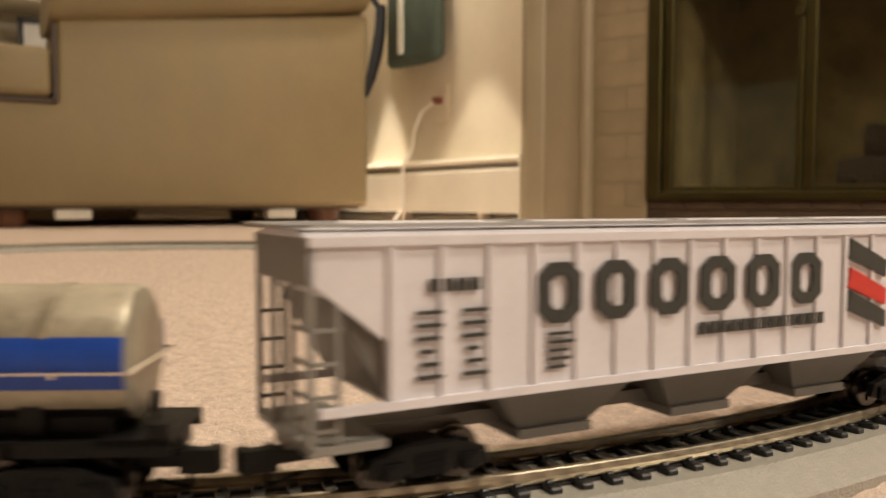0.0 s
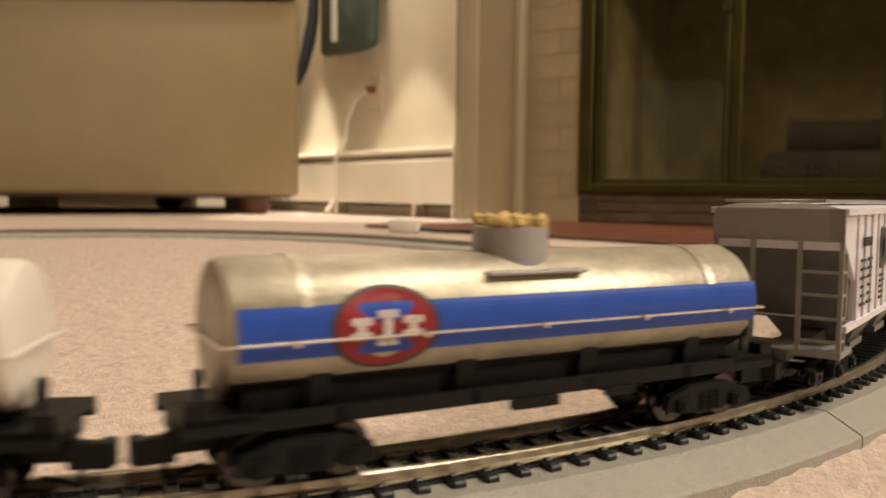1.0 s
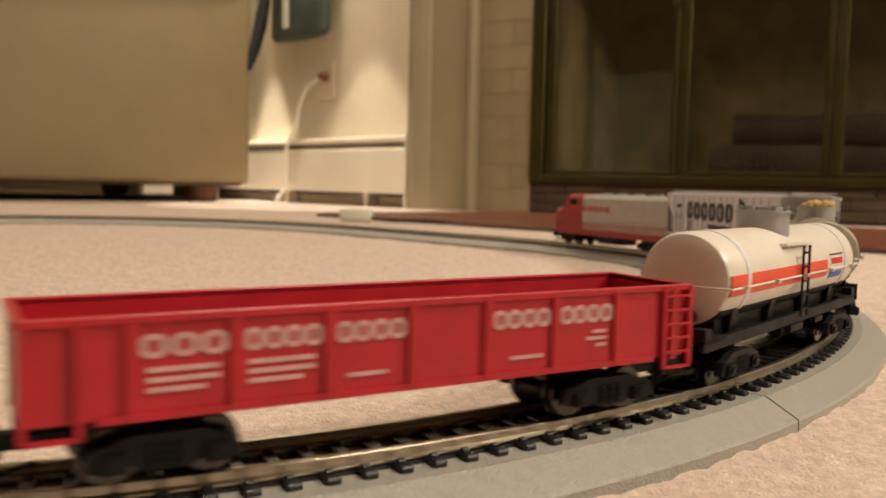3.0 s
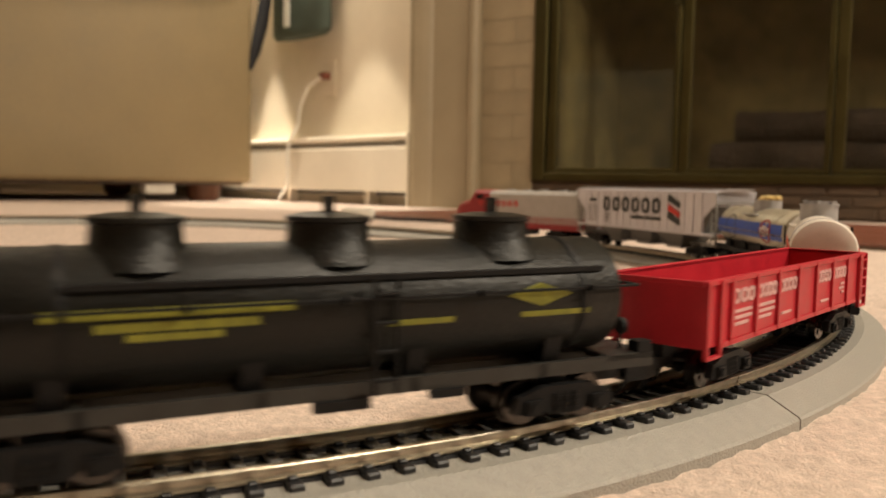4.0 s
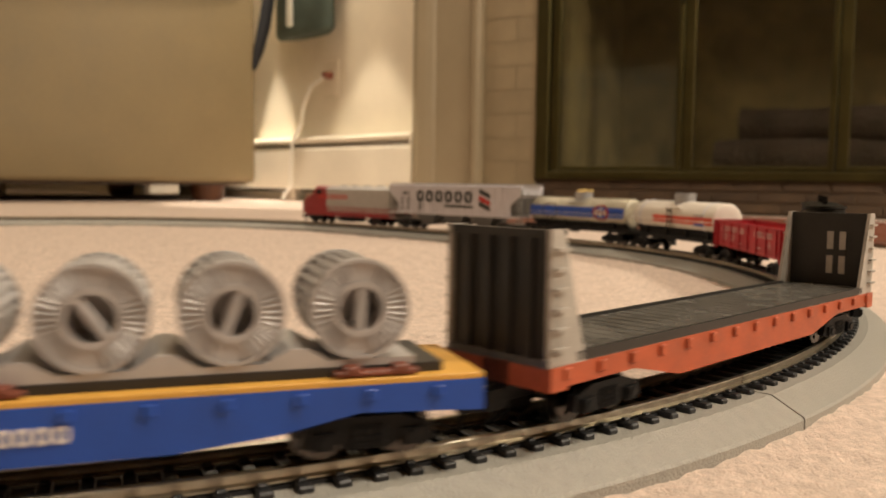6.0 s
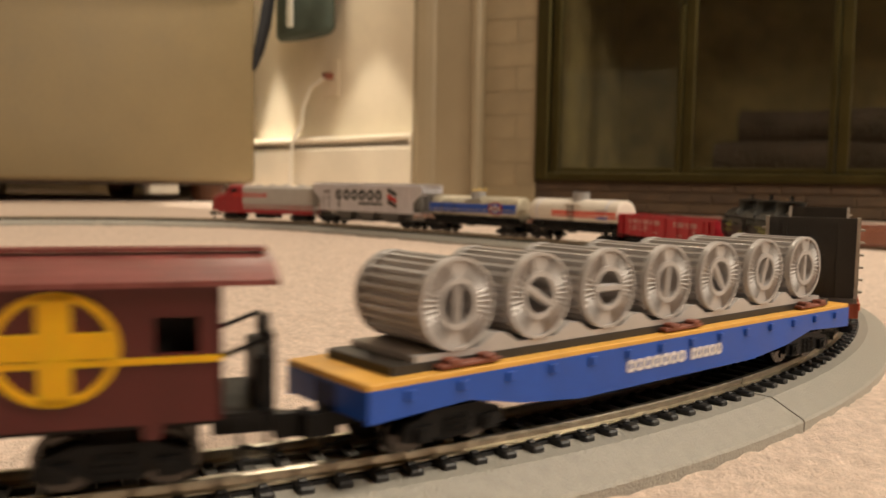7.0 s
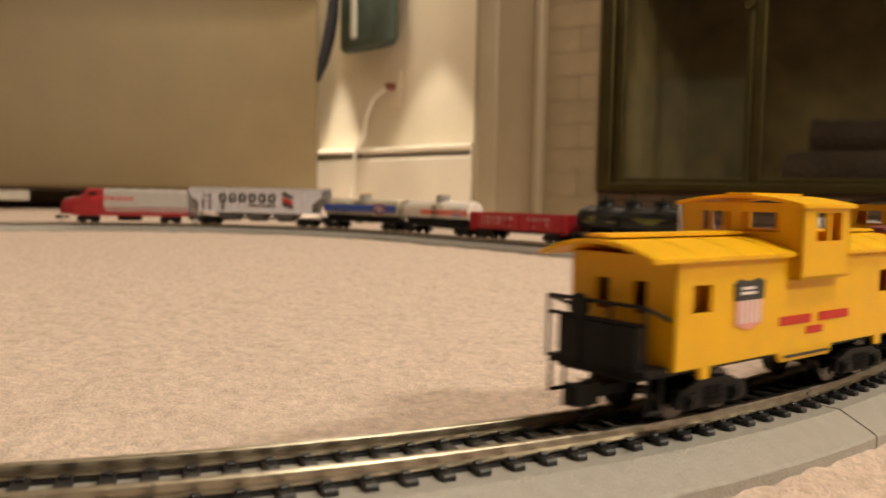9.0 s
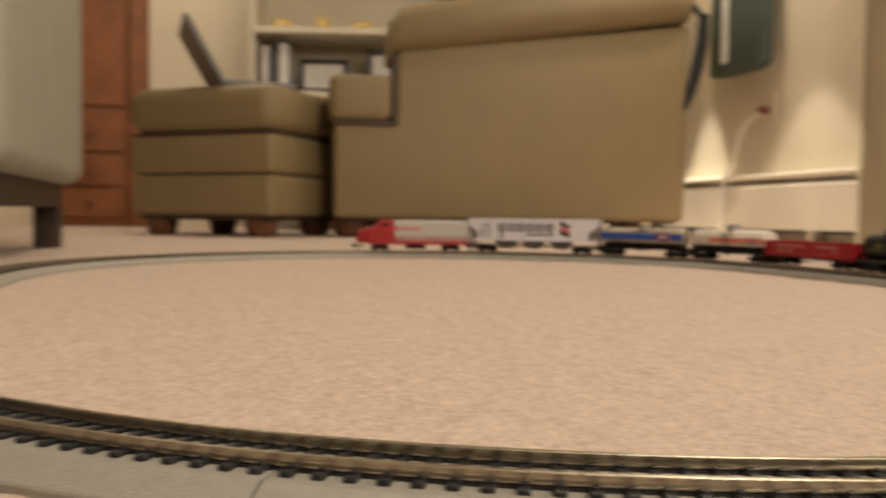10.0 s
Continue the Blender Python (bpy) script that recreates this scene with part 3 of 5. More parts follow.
def black_tank_car(s, L):
    car = car_empty("tank_car", "weathered black three-dome tank car with faded yellow lettering", "toy train car", L, L * 0.64, s)
    r, zc = 0.0139, 0.0292
    tank_common(car, L, L * 0.64, r, zc, M_TANKBLACK, 0.0065, 0.0020)
    for k in (-0.218, 0.008, 0.243):
        bm = bmesh.new()
        rings = []
        for rr, dz in ((0.0118, -0.0044), (0.0100, -0.0016), (0.0088, 0.0004), (0.0085, 0.0040), (0.0090, 0.0043), (0.0090, 0.0053), (0.0050, 0.0060), (0.0001, 0.0062)):
            rings.append([(k * L + rr * math.cos(2 * math.pi * i / 26), rr * math.sin(2 * math.pi * i / 26), zc + r + dz) for i in range(26)])
        loft(bm, rings)
        box(bm, k * L - 0.001, k * L + 0.001, -0.001, 0.001, zc + r + 0.006, zc + r + 0.0095)
        part("dome", bm, M_TANKBLACK, car, "black dome with flared foot and rim lid", True)
    bm = boxes((-L * 0.30, L * 0.38, -r * 0.93, -r * 0.80, zc + r * 0.48, zc + r * 0.48 + 0.0011))
    mirror_y(bm)
    part("running_board", bm, M_BLACK, car, "black ledge along the tank")
    handrail(car, L, r, zc, M_BLACK, 12, 0.0065)
    rows = [(-0.32, -0.06, 0.0042, 0.0060), (-0.27, -0.10, 0.0018, 0.0034), (-0.24, -0.14, 0.0000, 0.0013)]
    for a, b, z0, z1 in rows:
        a0, a1 = math.degrees(math.asin((z0 - 0.0035) / r)), math.degrees(math.asin((z1 - 0.0035) / r))
        part("lettering", mirror_y(tank_band(a * L, b * L, r, zc, a0 + 4, a1 + 4, 3)), M_YELLET, car, "faded yellow printed bar")
    for k, w in ((0.10, 0.045), (0.30, 0.055)):
        part("lettering", mirror_y(tank_band((k - w) * L, (k + w) * L, r, zc, -12, -7, 3)), M_YELLET, car, "faded yellow printed bar")
    bm = bmesh.new()
    pts = [(0.0385, zc + 0.0020), (0.0470, zc + 0.0046), (0.0555, zc + 0.0020), (0.0470, zc - 0.0006)]
    prism(bm, pts, -r - 0.0002, -r + 0.0016)
    mirror_y(bm)
    part("diamond_mark", bm, M_YELLET, car, "faded yellow diamond mark")
    for sg in (-1, 1):
        ladder(car, L * 0.05, sg * (r + 0.0012), 0.0125, zc + r * 0.5, 0.005, 4, M_BLACK, "black ladder on the tank")
    for k in (-0.30, 0.345):
        part("tank_strap", mirror_y(tank_band(k * L - 0.0008, k * L + 0.0008, r + 0.0001, zc, -60, 90, 20)), M_BLACK, car, "black strap round the tank")
    return car


def hopper_car(s, L):
    car = car_empty("hopper_car", "pale grey covered hopper with large black block lettering", "toy train car", L, L * 0.70, s)
    h = 0.0178
    zt, zb = 0.0530, 0.0205
    B = 0.1060
    cut = 0.016
    bm = bmesh.new()
    out = [(-B, zt), (B, zt), (B, 0.0450), (B - cut, 0.0325), (B - cut, zb), (-B + cut, zb), (-B + cut, 0.0325), (-B, 0.0450)]
    prism(bm, out, -h, h)
    part("body", bm, M_HOPPER, car, "pale grey slab-sided body")
    bm = bmesh.new()
    for i in range(17):
        x = -B + cut + 0.001 + i * (2 * B - 2 * cut - 0.002) / 16
        box(bm, x - 0.0007, x + 0.0007, -h - 0.0007, -h + 0.0004, zb, zt - 0.0015)
    mirror_y(bm)
    part("side_rib", bm, M_HOPPER, car, "vertical side ribs")
    bm = boxes((-B + 0.002, B - 0.002, -h - 0.0010, -h + 0.0005, zb - 0.0014, zb + 0.0004), (-B, B, -h - 0.0009, -h + 0.0005, zt - 0.0016, zt + 0.0002))
    mirror_y(bm)
    part("side_sill", bm, M_HOPPER, car, "pale sill and top rail")
    bm = bmesh.new()
    prism(bm, [(-h, zt), (h, zt), (h * 0.6, zt + 0.0014), (-h * 0.6, zt + 0.0014)], -B, B, "x")
    part("roof", bm, M_HOPPER, car, "pale grey flat roof")
    bm = bmesh.new()
    for k in range(4):
        x = (-0.33 + 0.22 * k) * L
        box(bm, x - 0.018, x + 0.018, -0.0060, -0.0020, zt + 0.0012, zt + 0.0026, 0.0003)
        box(bm, x - 0.018, x + 0.018, 0.0020, 0.0060, zt + 0.0012, zt + 0.0026, 0.0003)
    part("hatch", bm, M_HOPPER, car, "long roof hatches")
    bm = bmesh.new()
    for y in (-0.0135, 0.0105):
        box(bm, -B - 0.004, B + 0.004, y, y + 0.0030, zt + 0.0018, zt + 0.0026)
    box(bm, -B - 0.004, -B + 0.002, -0.0135, 0.0135, zt + 0.0017, zt + 0.0025)
    box(bm, B - 0.002, B + 0.004, -0.0135, 0.0135, zt + 0.0017, zt + 0.0025)
    part("running_board", bm, M_SILVERPAINT, car, "grey roof walkway")
    for sg in (-1, 1):
        bm = bmesh.new()
        x1 = sg * B
        xi = sg * (B - cut)
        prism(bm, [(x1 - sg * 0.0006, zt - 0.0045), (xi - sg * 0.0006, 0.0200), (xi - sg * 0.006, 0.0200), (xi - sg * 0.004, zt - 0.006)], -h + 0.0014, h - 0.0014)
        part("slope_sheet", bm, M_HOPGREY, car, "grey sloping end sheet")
        bm = boxes((min(x1, x1 - sg * 0.0012), max(x1, x1 - sg * 0.0012), -h, h, zt - 0.0090, zt))
        for y in (-h + 0.0006, -h * 0.36, h * 0.36, h - 0.0006):
            box(bm, min(x1, x1 - sg * 0.0012), max(x1, x1 - sg * 0.0012), y - 0.0006, y + 0.0006, 0.0125, zt - 0.006)
        for y in (-h + 0.0006, h - 0.0006):
            box(bm, min(x1 - sg * 0.0055, x1 - sg * 0.0065), max(x1 - sg * 0.0055, x1 - sg * 0.0065), y - 0.0005, y + 0.0005, 0.0125, zt - 0.010)
            for k in range(4):
                z = 0.0160 + k * 0.0064
                box(bm, min(x1, x1 - sg * 0.006), max(x1, x1 - sg * 0.006), y - 0.0004, y + 0.0004, z, z + 0.0008)
        for k in range(4):
            z = 0.0160 + k * 0.0064
            box(bm, min(x1, x1 - sg * 0.0008), max(x1, x1 - sg * 0.0008), -h, -h * 0.36, z, z + 0.0008)
        box(bm, min(x1, x1 - sg * cut), max(x1, x1 - sg * cut), -h, h, 0.0118, 0.0134)
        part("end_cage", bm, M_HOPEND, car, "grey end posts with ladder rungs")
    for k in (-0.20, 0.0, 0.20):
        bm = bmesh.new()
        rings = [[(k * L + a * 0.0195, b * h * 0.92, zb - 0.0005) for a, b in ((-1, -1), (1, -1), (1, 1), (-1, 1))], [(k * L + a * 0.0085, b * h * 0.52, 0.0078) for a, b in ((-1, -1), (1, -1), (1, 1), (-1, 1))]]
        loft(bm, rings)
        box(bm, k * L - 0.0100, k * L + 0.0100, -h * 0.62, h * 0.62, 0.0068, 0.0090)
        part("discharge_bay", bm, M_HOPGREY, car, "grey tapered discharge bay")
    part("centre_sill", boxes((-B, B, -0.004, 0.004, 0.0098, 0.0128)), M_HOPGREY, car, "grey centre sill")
    lettering(car, -0.0575, 0.0365, 0.0338, 0.0470, 6, -h - 0.0008, M_DARKLET, 0.74, True, "large black block lettering", "lettering")
    lettering(car, -0.009, 0.0360, 0.0283, 0.0312, 13, -h - 0.0008, M_DARKLET, 0.75, False, "row of small black bars")
    lettering(car, -0.0815, -0.0690, 0.0420, 0.0446, 4, -h - 0.0008, M_DARKLET, 0.7, False, "small black bars")
    text_lines(car, -0.0840, 0.0375, ((0, 0.006), (0, 0.006), (0, 0.0055), (0.001, 0.004), (0.001, 0.005), (0, 0.006)), -h - 0.0008, M_DARKLET, 0.0008, 0.0026)
    text_lines(car, -0.0735, 0.0375, ((0, 0.006), (0, 0.006), (0, 0.0055), (0.001, 0.004), (0.001, 0.005), (0, 0.006)), -h - 0.0008, M_DARKLET, 0.0008, 0.0026)
    text_lines(car, -0.0525, 0.0312, ((0, 0.006), (0, 0.007), (0, 0.0055), (0, 0.006), (0, 0.005)), -h - 0.0008, M_DARKLET, 0.0007, 0.0018)
    for dz, m in ((0.0, M_DARKLET), (0.0062, M_REDLET), (0.0140, M_DARKLET)):
        bm = bmesh.new()
        x = 0.0445
        prism(bm, [(x + 0.0005, 0.0312 + dz), (x + 0.0165, 0.0255 + dz), (x + 0.0168, 0.0300 + dz), (x + 0.0016, 0.0364 + dz)], -h - 0.0010, -h + 0.0002)
        half_turn(bm)
        part("stripe_mark", bm, m, car, "slanted coloured bar of a badge")
    for sg in (-1, 1):
        truck(car, sg * 0.078)
        coupler(car, sg * 0.1075, sg)
    return car


def gondola(s, L):
    car = car_empty("gondola_car", "bright red plastic open gondola with white block lettering", "toy train car", L, L * 0.64, s)
    h, zb, zt, B = 0.0150, 0.0136, 0.0312, 0.0760
    part("side_wall", boxes((-B, B, -h, -h + 0.0012, zb, zt)), M_RED, car, "red side wall")
    part("side_wall", boxes((-B, B, h - 0.0012, h, zb, zt)), M_RED, car, "red side wall")
    part("end_wall", boxes((-B, -B + 0.0012, -h + 0.0012, h - 0.0012, zb, zt)), M_RED, car, "red end wall")
    part("end_wall", boxes((B - 0.0012, B, -h + 0.0012, h - 0.0012, zb, zt)), M_RED, car, "red end wall")
    part("floor_panel", boxes((-B + 0.0012, B - 0.0012, -h + 0.0012, h - 0.0012, zb, zb + 0.0014)), M_RED, car, "red floor")
    bm = boxes((-B, B, -h - 0.0007, -h + 0.0012, zt - 0.0011, zt + 0.0004), (-B, B, h - 0.0012, h + 0.0007, zt - 0.0011, zt + 0.0004), (-B - 0.0006, -B + 0.0012, -h, h, zt - 0.0011, zt + 0.0004), (B - 0.0012, B + 0.0006, -h, h, zt - 0.0011, zt + 0.0004), bevel=0.0002)
    part("top_rim", bm, M_RED, car, "red rolled rim")
    bm = bmesh.new()
    for i in range(8):
        x = -0.0584 + i * 0.01835
        box(bm, x - 0.0010, x + 0.0010, -h - 0.0009, -h + 0.0003, zb - 0.0006, zt)
    box(bm, -B + 0.012, B - 0.012, -h - 0.0006, -h + 0.0003, zb - 0.0008, zb + 0.0006)
    mirror_y(bm)
    part("side_rib", bm, M_RED, car, "red vertical side ribs")
    for sg in (-1, 1):
        bm = bmesh.new()
        for k in range(5 if sg > 0 else 0):
            z = zb + 0.001 + k * 0.0035
            for y in (-h - 0.0014, h + 0.0009):
                box(bm, min(sg * (B - 0.001), sg * (B - 0.009)), max(sg * (B - 0.001), sg * (B - 0.009)), y, y + 0.0005, z, z + 0.0006)
        for y in (-h - 0.0012, h):
            box(bm, min(sg * B, sg * (B - 0.0012)), max(sg * B, sg * (B - 0.0012)), y, y + 0.0012, zb - 0.003, zt)
            box(bm, min(sg * (B - 0.0098), sg * (B - 0.0086)), max(sg * (B - 0.0098), sg * (B - 0.0086)), y, y + 0.0012, zb - 0.003, zt)
            box(bm, min(sg * B, sg * (B - 0.0098)), max(sg * B, sg * (B - 0.0098)), y, y + 0.0012, zb - 0.003, zb - 0.0022)
        part("end_ladder", bm, M_RED, car, "red corner grab irons")
        truck(car, sg * 0.052)
        coupler(car, sg * 0.078, sg)
    for a, b, n in ((-0.0572, -0.0412, 3), (-0.0386, -0.0230, 4), (-0.0203, -0.0048, 4), (0.0164, 0.0319, 4), (0.0347, 0.0503, 4)):
        lettering(car, a, b, 0.0238, 0.0280, n, -h - 0.0002, M_PINKLET, 0.90, True, "white block lettering")
    for a, b in ((-0.340, -0.262), (-0.230, -0.150)):
        text_lines(car, a * L, 0.0212, ((0, (b - a) * L), (0, (b - a) * L), (0, (b - a) * L * 0.8)), -h - 0.0002, M_PINKLET, 0.0009, 0.0018, "white printed bars")
    text_lines(car, 0.0425, 0.0212, ((0.002, 0.006), (0, 0.006), (0.003, 0.006)), -h - 0.0002, M_PINKLET, 0.0008, 0.0016, "white printed bars")
    text_lines(car, 0.0210, 0.0168, ((0, 0.009),), -h - 0.0002, M_PINKLET, 0.0008, 0.0016, "white printed bar")
    text_lines(car, -0.0180, 0.0168, ((0, 0.009),), -h - 0.0002, M_PINKLET, 0.0008, 0.0016, "white printed bar")
    part("centre_sill", boxes((-B, B, -0.004, 0.004, 0.0100, zb)), M_BLACK, car, "black centre sill")
    return car


def bulkhead_flat(s, L):
    car = car_empty("bulkhead_flat_car", "empty orange-framed flat car with dark deck and tall bulkheads", "toy train car", L, L * 0.68, s)
    h, B = 0.0155, 0.1000
    zd = 0.0182
    bm = boxes((-B, B, -h, h, zd - 0.0020, zd))
    deck = part("deck", bm, M_DECK, car, "worn dark grey plank deck")
    for i in range(34):
        x = -B + 0.004 + i * (2 * B - 0.008) / 33
        part("plank", boxes((x - 0.0022, x + 0.0022, -h + 0.001, h - 0.001, zd - 0.0002, zd + 0.00012)), M_DECK, deck)
    bm = bmesh.new()
    prism(bm, [(-B, zd - 0.0016), (B, zd - 0.0016), (B, 0.0118), (B - 0.034, 0.0118), (B - 0.056, 0.0070), (-B + 0.056, 0.0070), (-B + 0.034, 0.0118), (-B, 0.0118)], -h - 0.0004, -h + 0.0010)
    mirror_y(bm)
    part("side_sill", bm, M_FLATORANGE, car, "orange-brown fish-belly side sill")
    for y in (-h - 0.0002, h - 0.0012):
        part("deck_rim", boxes((-B + 0.010, B - 0.010, y, y + 0.0014, zd - 0.0012, zd + 0.0009)), M_BULK, car, "dark raised deck edge")
    bm = bmesh.new()
    for i in range(15):
        x = -B + 0.006 + i * (2 * B - 0.012) / 14
        box(bm, x - 0.0014, x + 0.0014, -h - 0.0014, -h, zd - 0.0048, zd - 0.0020, 0.0003)
    mirror_y(bm)
    part("stake_pocket", bm, M_FLATORANGE, car, "orange-brown stake pockets")
    for sg in (-1, 1):
        x = sg * B
        bm = bmesh.new()
        zt = 0.0455
        prism(bm, [(x - sg * 0.0012, zd), (x - sg * 0.0012, zt), (x - sg * 0.0030, zt), (x - sg * 0.0030, zd)], -h + 0.001, h - 0.001)
        part("bulkhead", bm, M_BULK, car, "dark bulkhead panel")
        bm = bmesh.new()
        for y in (-h * 0.6, -h * 0.2, h * 0.2, h * 0.6):
            box(bm, min(x, x - sg * 0.0012), max(x, x - sg * 0.0012), y - 0.0009, y + 0.0009, zd, zt)
        box(bm, min(x, x - sg * 0.0034), max(x, x - sg * 0.0034), -h + 0.001, h - 0.001, zt - 0.0006, zt + 0.0012)
        part("bulkhead_rib", bm, M_BULK, car, "dark upright rib or cap of the bulkhead")
        bm = bmesh.new()
        for y in (-h - 0.0002, h - 0.0010):
            prism(bm, [(x, zd - 0.002), (x, zt + 0.0014), (x - sg * 0.0046, zt + 0.0014), (x - sg * 0.0135, zd - 0.002)], y, y + 0.0012)
        part("bulkhead_gusset", bm, M_BULKEDGE, car, "worn grey tapered side plate")
        bm = bmesh.new()
        for k in range(6):
            z = zd + 0.002 + k * 0.0044
            for y in (-h - 0.0016, h + 0.0002):
                box(bm, min(x - sg * 0.0008, x - sg * 0.0052), max(x - sg * 0.0008, x - sg * 0.0052), y, y + 0.0014, z, z + 0.0007)
        for y in (-h * 0.35, -h * 0.05):
            for z in (0.023, 0.0325):
                box(bm, min(x - sg * 0.0030, x - sg * 0.0034), max(x - sg * 0.0030, x - sg * 0.0034), y - 0.0012, y + 0.0012, z, z + 0.0070)
        part("grab_iron", bm, M_BULKEDGE, car, "pale grab irons and panel marks")
        bm = boxes((min(x, x - sg * 0.006), max(x, x - sg * 0.006), -h - 0.0008, h + 0.0008, 0.0112, zd - 0.0016))
        part("end_beam", bm, M_FLATORANGE, car, "red-orange end beam")
        truck(car, sg * 0.074)
        coupler(car, sg * 0.0990, sg)
    part("centre_sill", boxes((-B, B, -0.004, 0.004, 0.0095, zd - 0.002)), M_BLACK, car, "black centre sill")
    return car


def reel_load(car, L, zd, h):
    """Seven grey coil reels on a cradle, one part each."""
    r, n, pitch = 0.0101, 7, 0.0249
    out = [(-pitch * 3.45, zd), (pitch * 3.45, zd), (pitch * 3.45, zd + 0.0014)]
    for i in range(n - 1, 0, -1):
        x = (i - n / 2) * pitch
        out += [(x + 0.0062, zd + 0.0014), (x + 0.0016, zd + 0.0040), (x - 0.0016, zd + 0.0040), (x - 0.0062, zd + 0.0014)]
    out.append((-pitch * 3.45, zd + 0.0014))
    bm = prism(bmesh.new(), out, -h + 0.0028, h - 0.0028)
    load = thing("reel_load", "light grey plastic load of seven ribbed coil reels on cradle", "model load", "model train")
    CARS.append((load, None, car))
    part("cradle", bm, M_REEL, load, "grey plastic cradle")
    zc = zd + 0.0014 + r
    rng = random.Random(5)
    for i in range(n):
        x = ((n - 1) / 2 - i) * -pitch
        bm = bmesh.new()
        k, kk = 44, 104
        rings = []
        wid = h - 0.0030
        for yy, q, fl in ((-wid + 0.010, 0.40, 0), (-wid, 0.45, 0), (-wid, 0.97, 0), (-wid + 0.0006, 1.0, 0), (-wid + 0.0014, 1.0, 0), (-wid + 0.0015, 1.0, 1), (wid - 0.0015, 1.0, 1), (wid - 0.0014, 1.0, 0), (wid - 0.0006, 1.0, 0), (wid, 0.97, 0), (wid, 0.45, 0), (wid - 0.010, 0.40, 0)):
            ring = []
            for a in range(kk):
                rr = r * q * ((0.89 if a % 4 in (1, 2) else 0.985) if fl else 1.0)
                ring.append((x + rr * math.cos(2 * math.pi * a / kk), yy, zc + rr * math.sin(2 * math.pi * a / kk)))
            rings.append(ring)
        loft(bm, rings)
        reel = part("reel", bm, M_REEL, load, "grey fluted reel with spoked hub")
        tilt = (0.0, -1.05, 1.57, 0.1, -0.6, 0.35, 0.05)[i]
        for side in (-1, 1):
            bm = bmesh.new()
            yy = side * (wid + 0.0001)
            for q0, q1 in ((0.93, 1.0), (0.44, 0.56)):
                rr = []
                for q, dy in ((q0, 0), (q0, 0.0006), (q1, 0.0006), (q1, 0)):
                    rr.append([(x + r * q * math.cos(2 * math.pi * a / k), yy + side * dy, zc + r * q * math.sin(2 * math.pi * a / k)) for a in range(k)])
                loft(bm, rr, caps=False)
            for f in range(40):
                if f % 20 in (8, 9, 10, 11):
                    continue
                a = 2 * math.pi * f / 40
                rod(bm, (x + r * 0.58 * math.cos(a), yy + side * 0.0002, zc + r * 0.58 * math.sin(a)), (x + r * 0.92 * math.cos(a), yy + side * 0.0002, zc + r * 0.92 * math.sin(a)), 0.00030, 4)
            rod(bm, (x - r * 0.45 * math.sin(tilt), yy - side * 0.0005, zc - r * 0.45 * math.cos(tilt)), (x + r * 0.45 * math.sin(tilt), yy - side * 0.0005, zc + r * 0.45 * math.cos(tilt)), 0.0011, 6)
            part("hub_spokes", bm, M_REEL, reel, "raised grey rim, spokes and hub bar")
    return load


def blue_flat(s, L):
    car = car_empty("flat_car", "blue plastic flat car with yellow deck and pale lettering", "toy train car", L, L * 0.70, s)
    h, B = 0.0155, 0.1000
    zd = 0.0178
    part("deck", boxes((-B, B, -h, h, zd - 0.0016, zd), bevel=0.0002), M_DECKYEL, car, "yellow ochre deck")
    # shade of the gap below the reel cradle, built as a dark block
    part("deck_mat", boxes((-B + 0.008, B - 0.008, -h + 0.0034, h - 0.0034, zd - 0.0005, zd + 0.0020)), M_BULK, car, "dark block standing in for the gap under the cradle")
    bm = bmesh.new()
    prism(bm, [(-B, zd - 0.0012), (B, zd - 0.0012), (B, 0.0100), (B - 0.026, 0.0112), (B - 0.042, 0.0080), (B - 0.062, 0.0060), (-B + 0.062, 0.0060), (-B + 0.042, 0.0080), (-B + 0.026, 0.0112), (-B, 0.0100)], -h - 0.0002, -h + 0.0010)
    mirror_y(bm)
    part("side_sill", bm, M_FLATBLUE, car, "blue fish-belly side sill")
    bm = bmesh.new()
    for i in range(14):
        x = -B + 0.010 + i * (2 * B - 0.020) / 13
        box(bm, x - 0.0010, x + 0.0010, -h - 0.0010, -h, zd - 0.0042, zd - 0.0020, 0.0002)
    mirror_y(bm)
    part("stake_pocket", bm, M_FLATBLUE, car, "blue stake pockets")
    for k in (-0.345, 0.025, 0.37):
        for sg in (-1, 1):
            bm = boxes((k * L - 0.0085, k * L + 0.0085, sg * (h - 0.0022) - 0.0014, sg * (h - 0.0022) + 0.0014, zd + 0.0003, zd + 0.0014), bevel=0.0003)
            for d in (-0.0050, 0.0050):
                box(bm, k * L + d - 0.0016, k * L + d + 0.0016, sg * (h - 0.0022) - 0.0018, sg * (h - 0.0022) + 0.0018, zd + 0.0010, zd + 0.0024, 0.0003)
            part("tie_down", bm, M_STAKE, car, "red-brown tie-down fitting")
    lettering(car, -0.0215, 0.0040, 0.0098, 0.0130, 7, -h - 0.0004, M_LETTER, 0.84, True, "pale block lettering")
    lettering(car, 0.0060, 0.0215, 0.0098, 0.0130, 5, -h - 0.0004, M_LETTER, 0.84, True, "pale block lettering")
    for sg in (-1, 1):
        x = sg * B
        part("end_beam", boxes((min(x, x - sg * 0.003), max(x, x - sg * 0.003), -h, h, 0.0105, zd - 0.0014)), M_FLATBLUE, car, "blue end beam")
        truck(car, sg * 0.076)
        coupler(car, sg * 0.0990, sg)
    part("centre_sill", boxes((-B, B, -0.004, 0.004, 0.0090, zd - 0.002)), M_BLACK, car, "black centre sill")
    reel_load(car, L, zd + 0.0020, h - 0.0008)
    return car


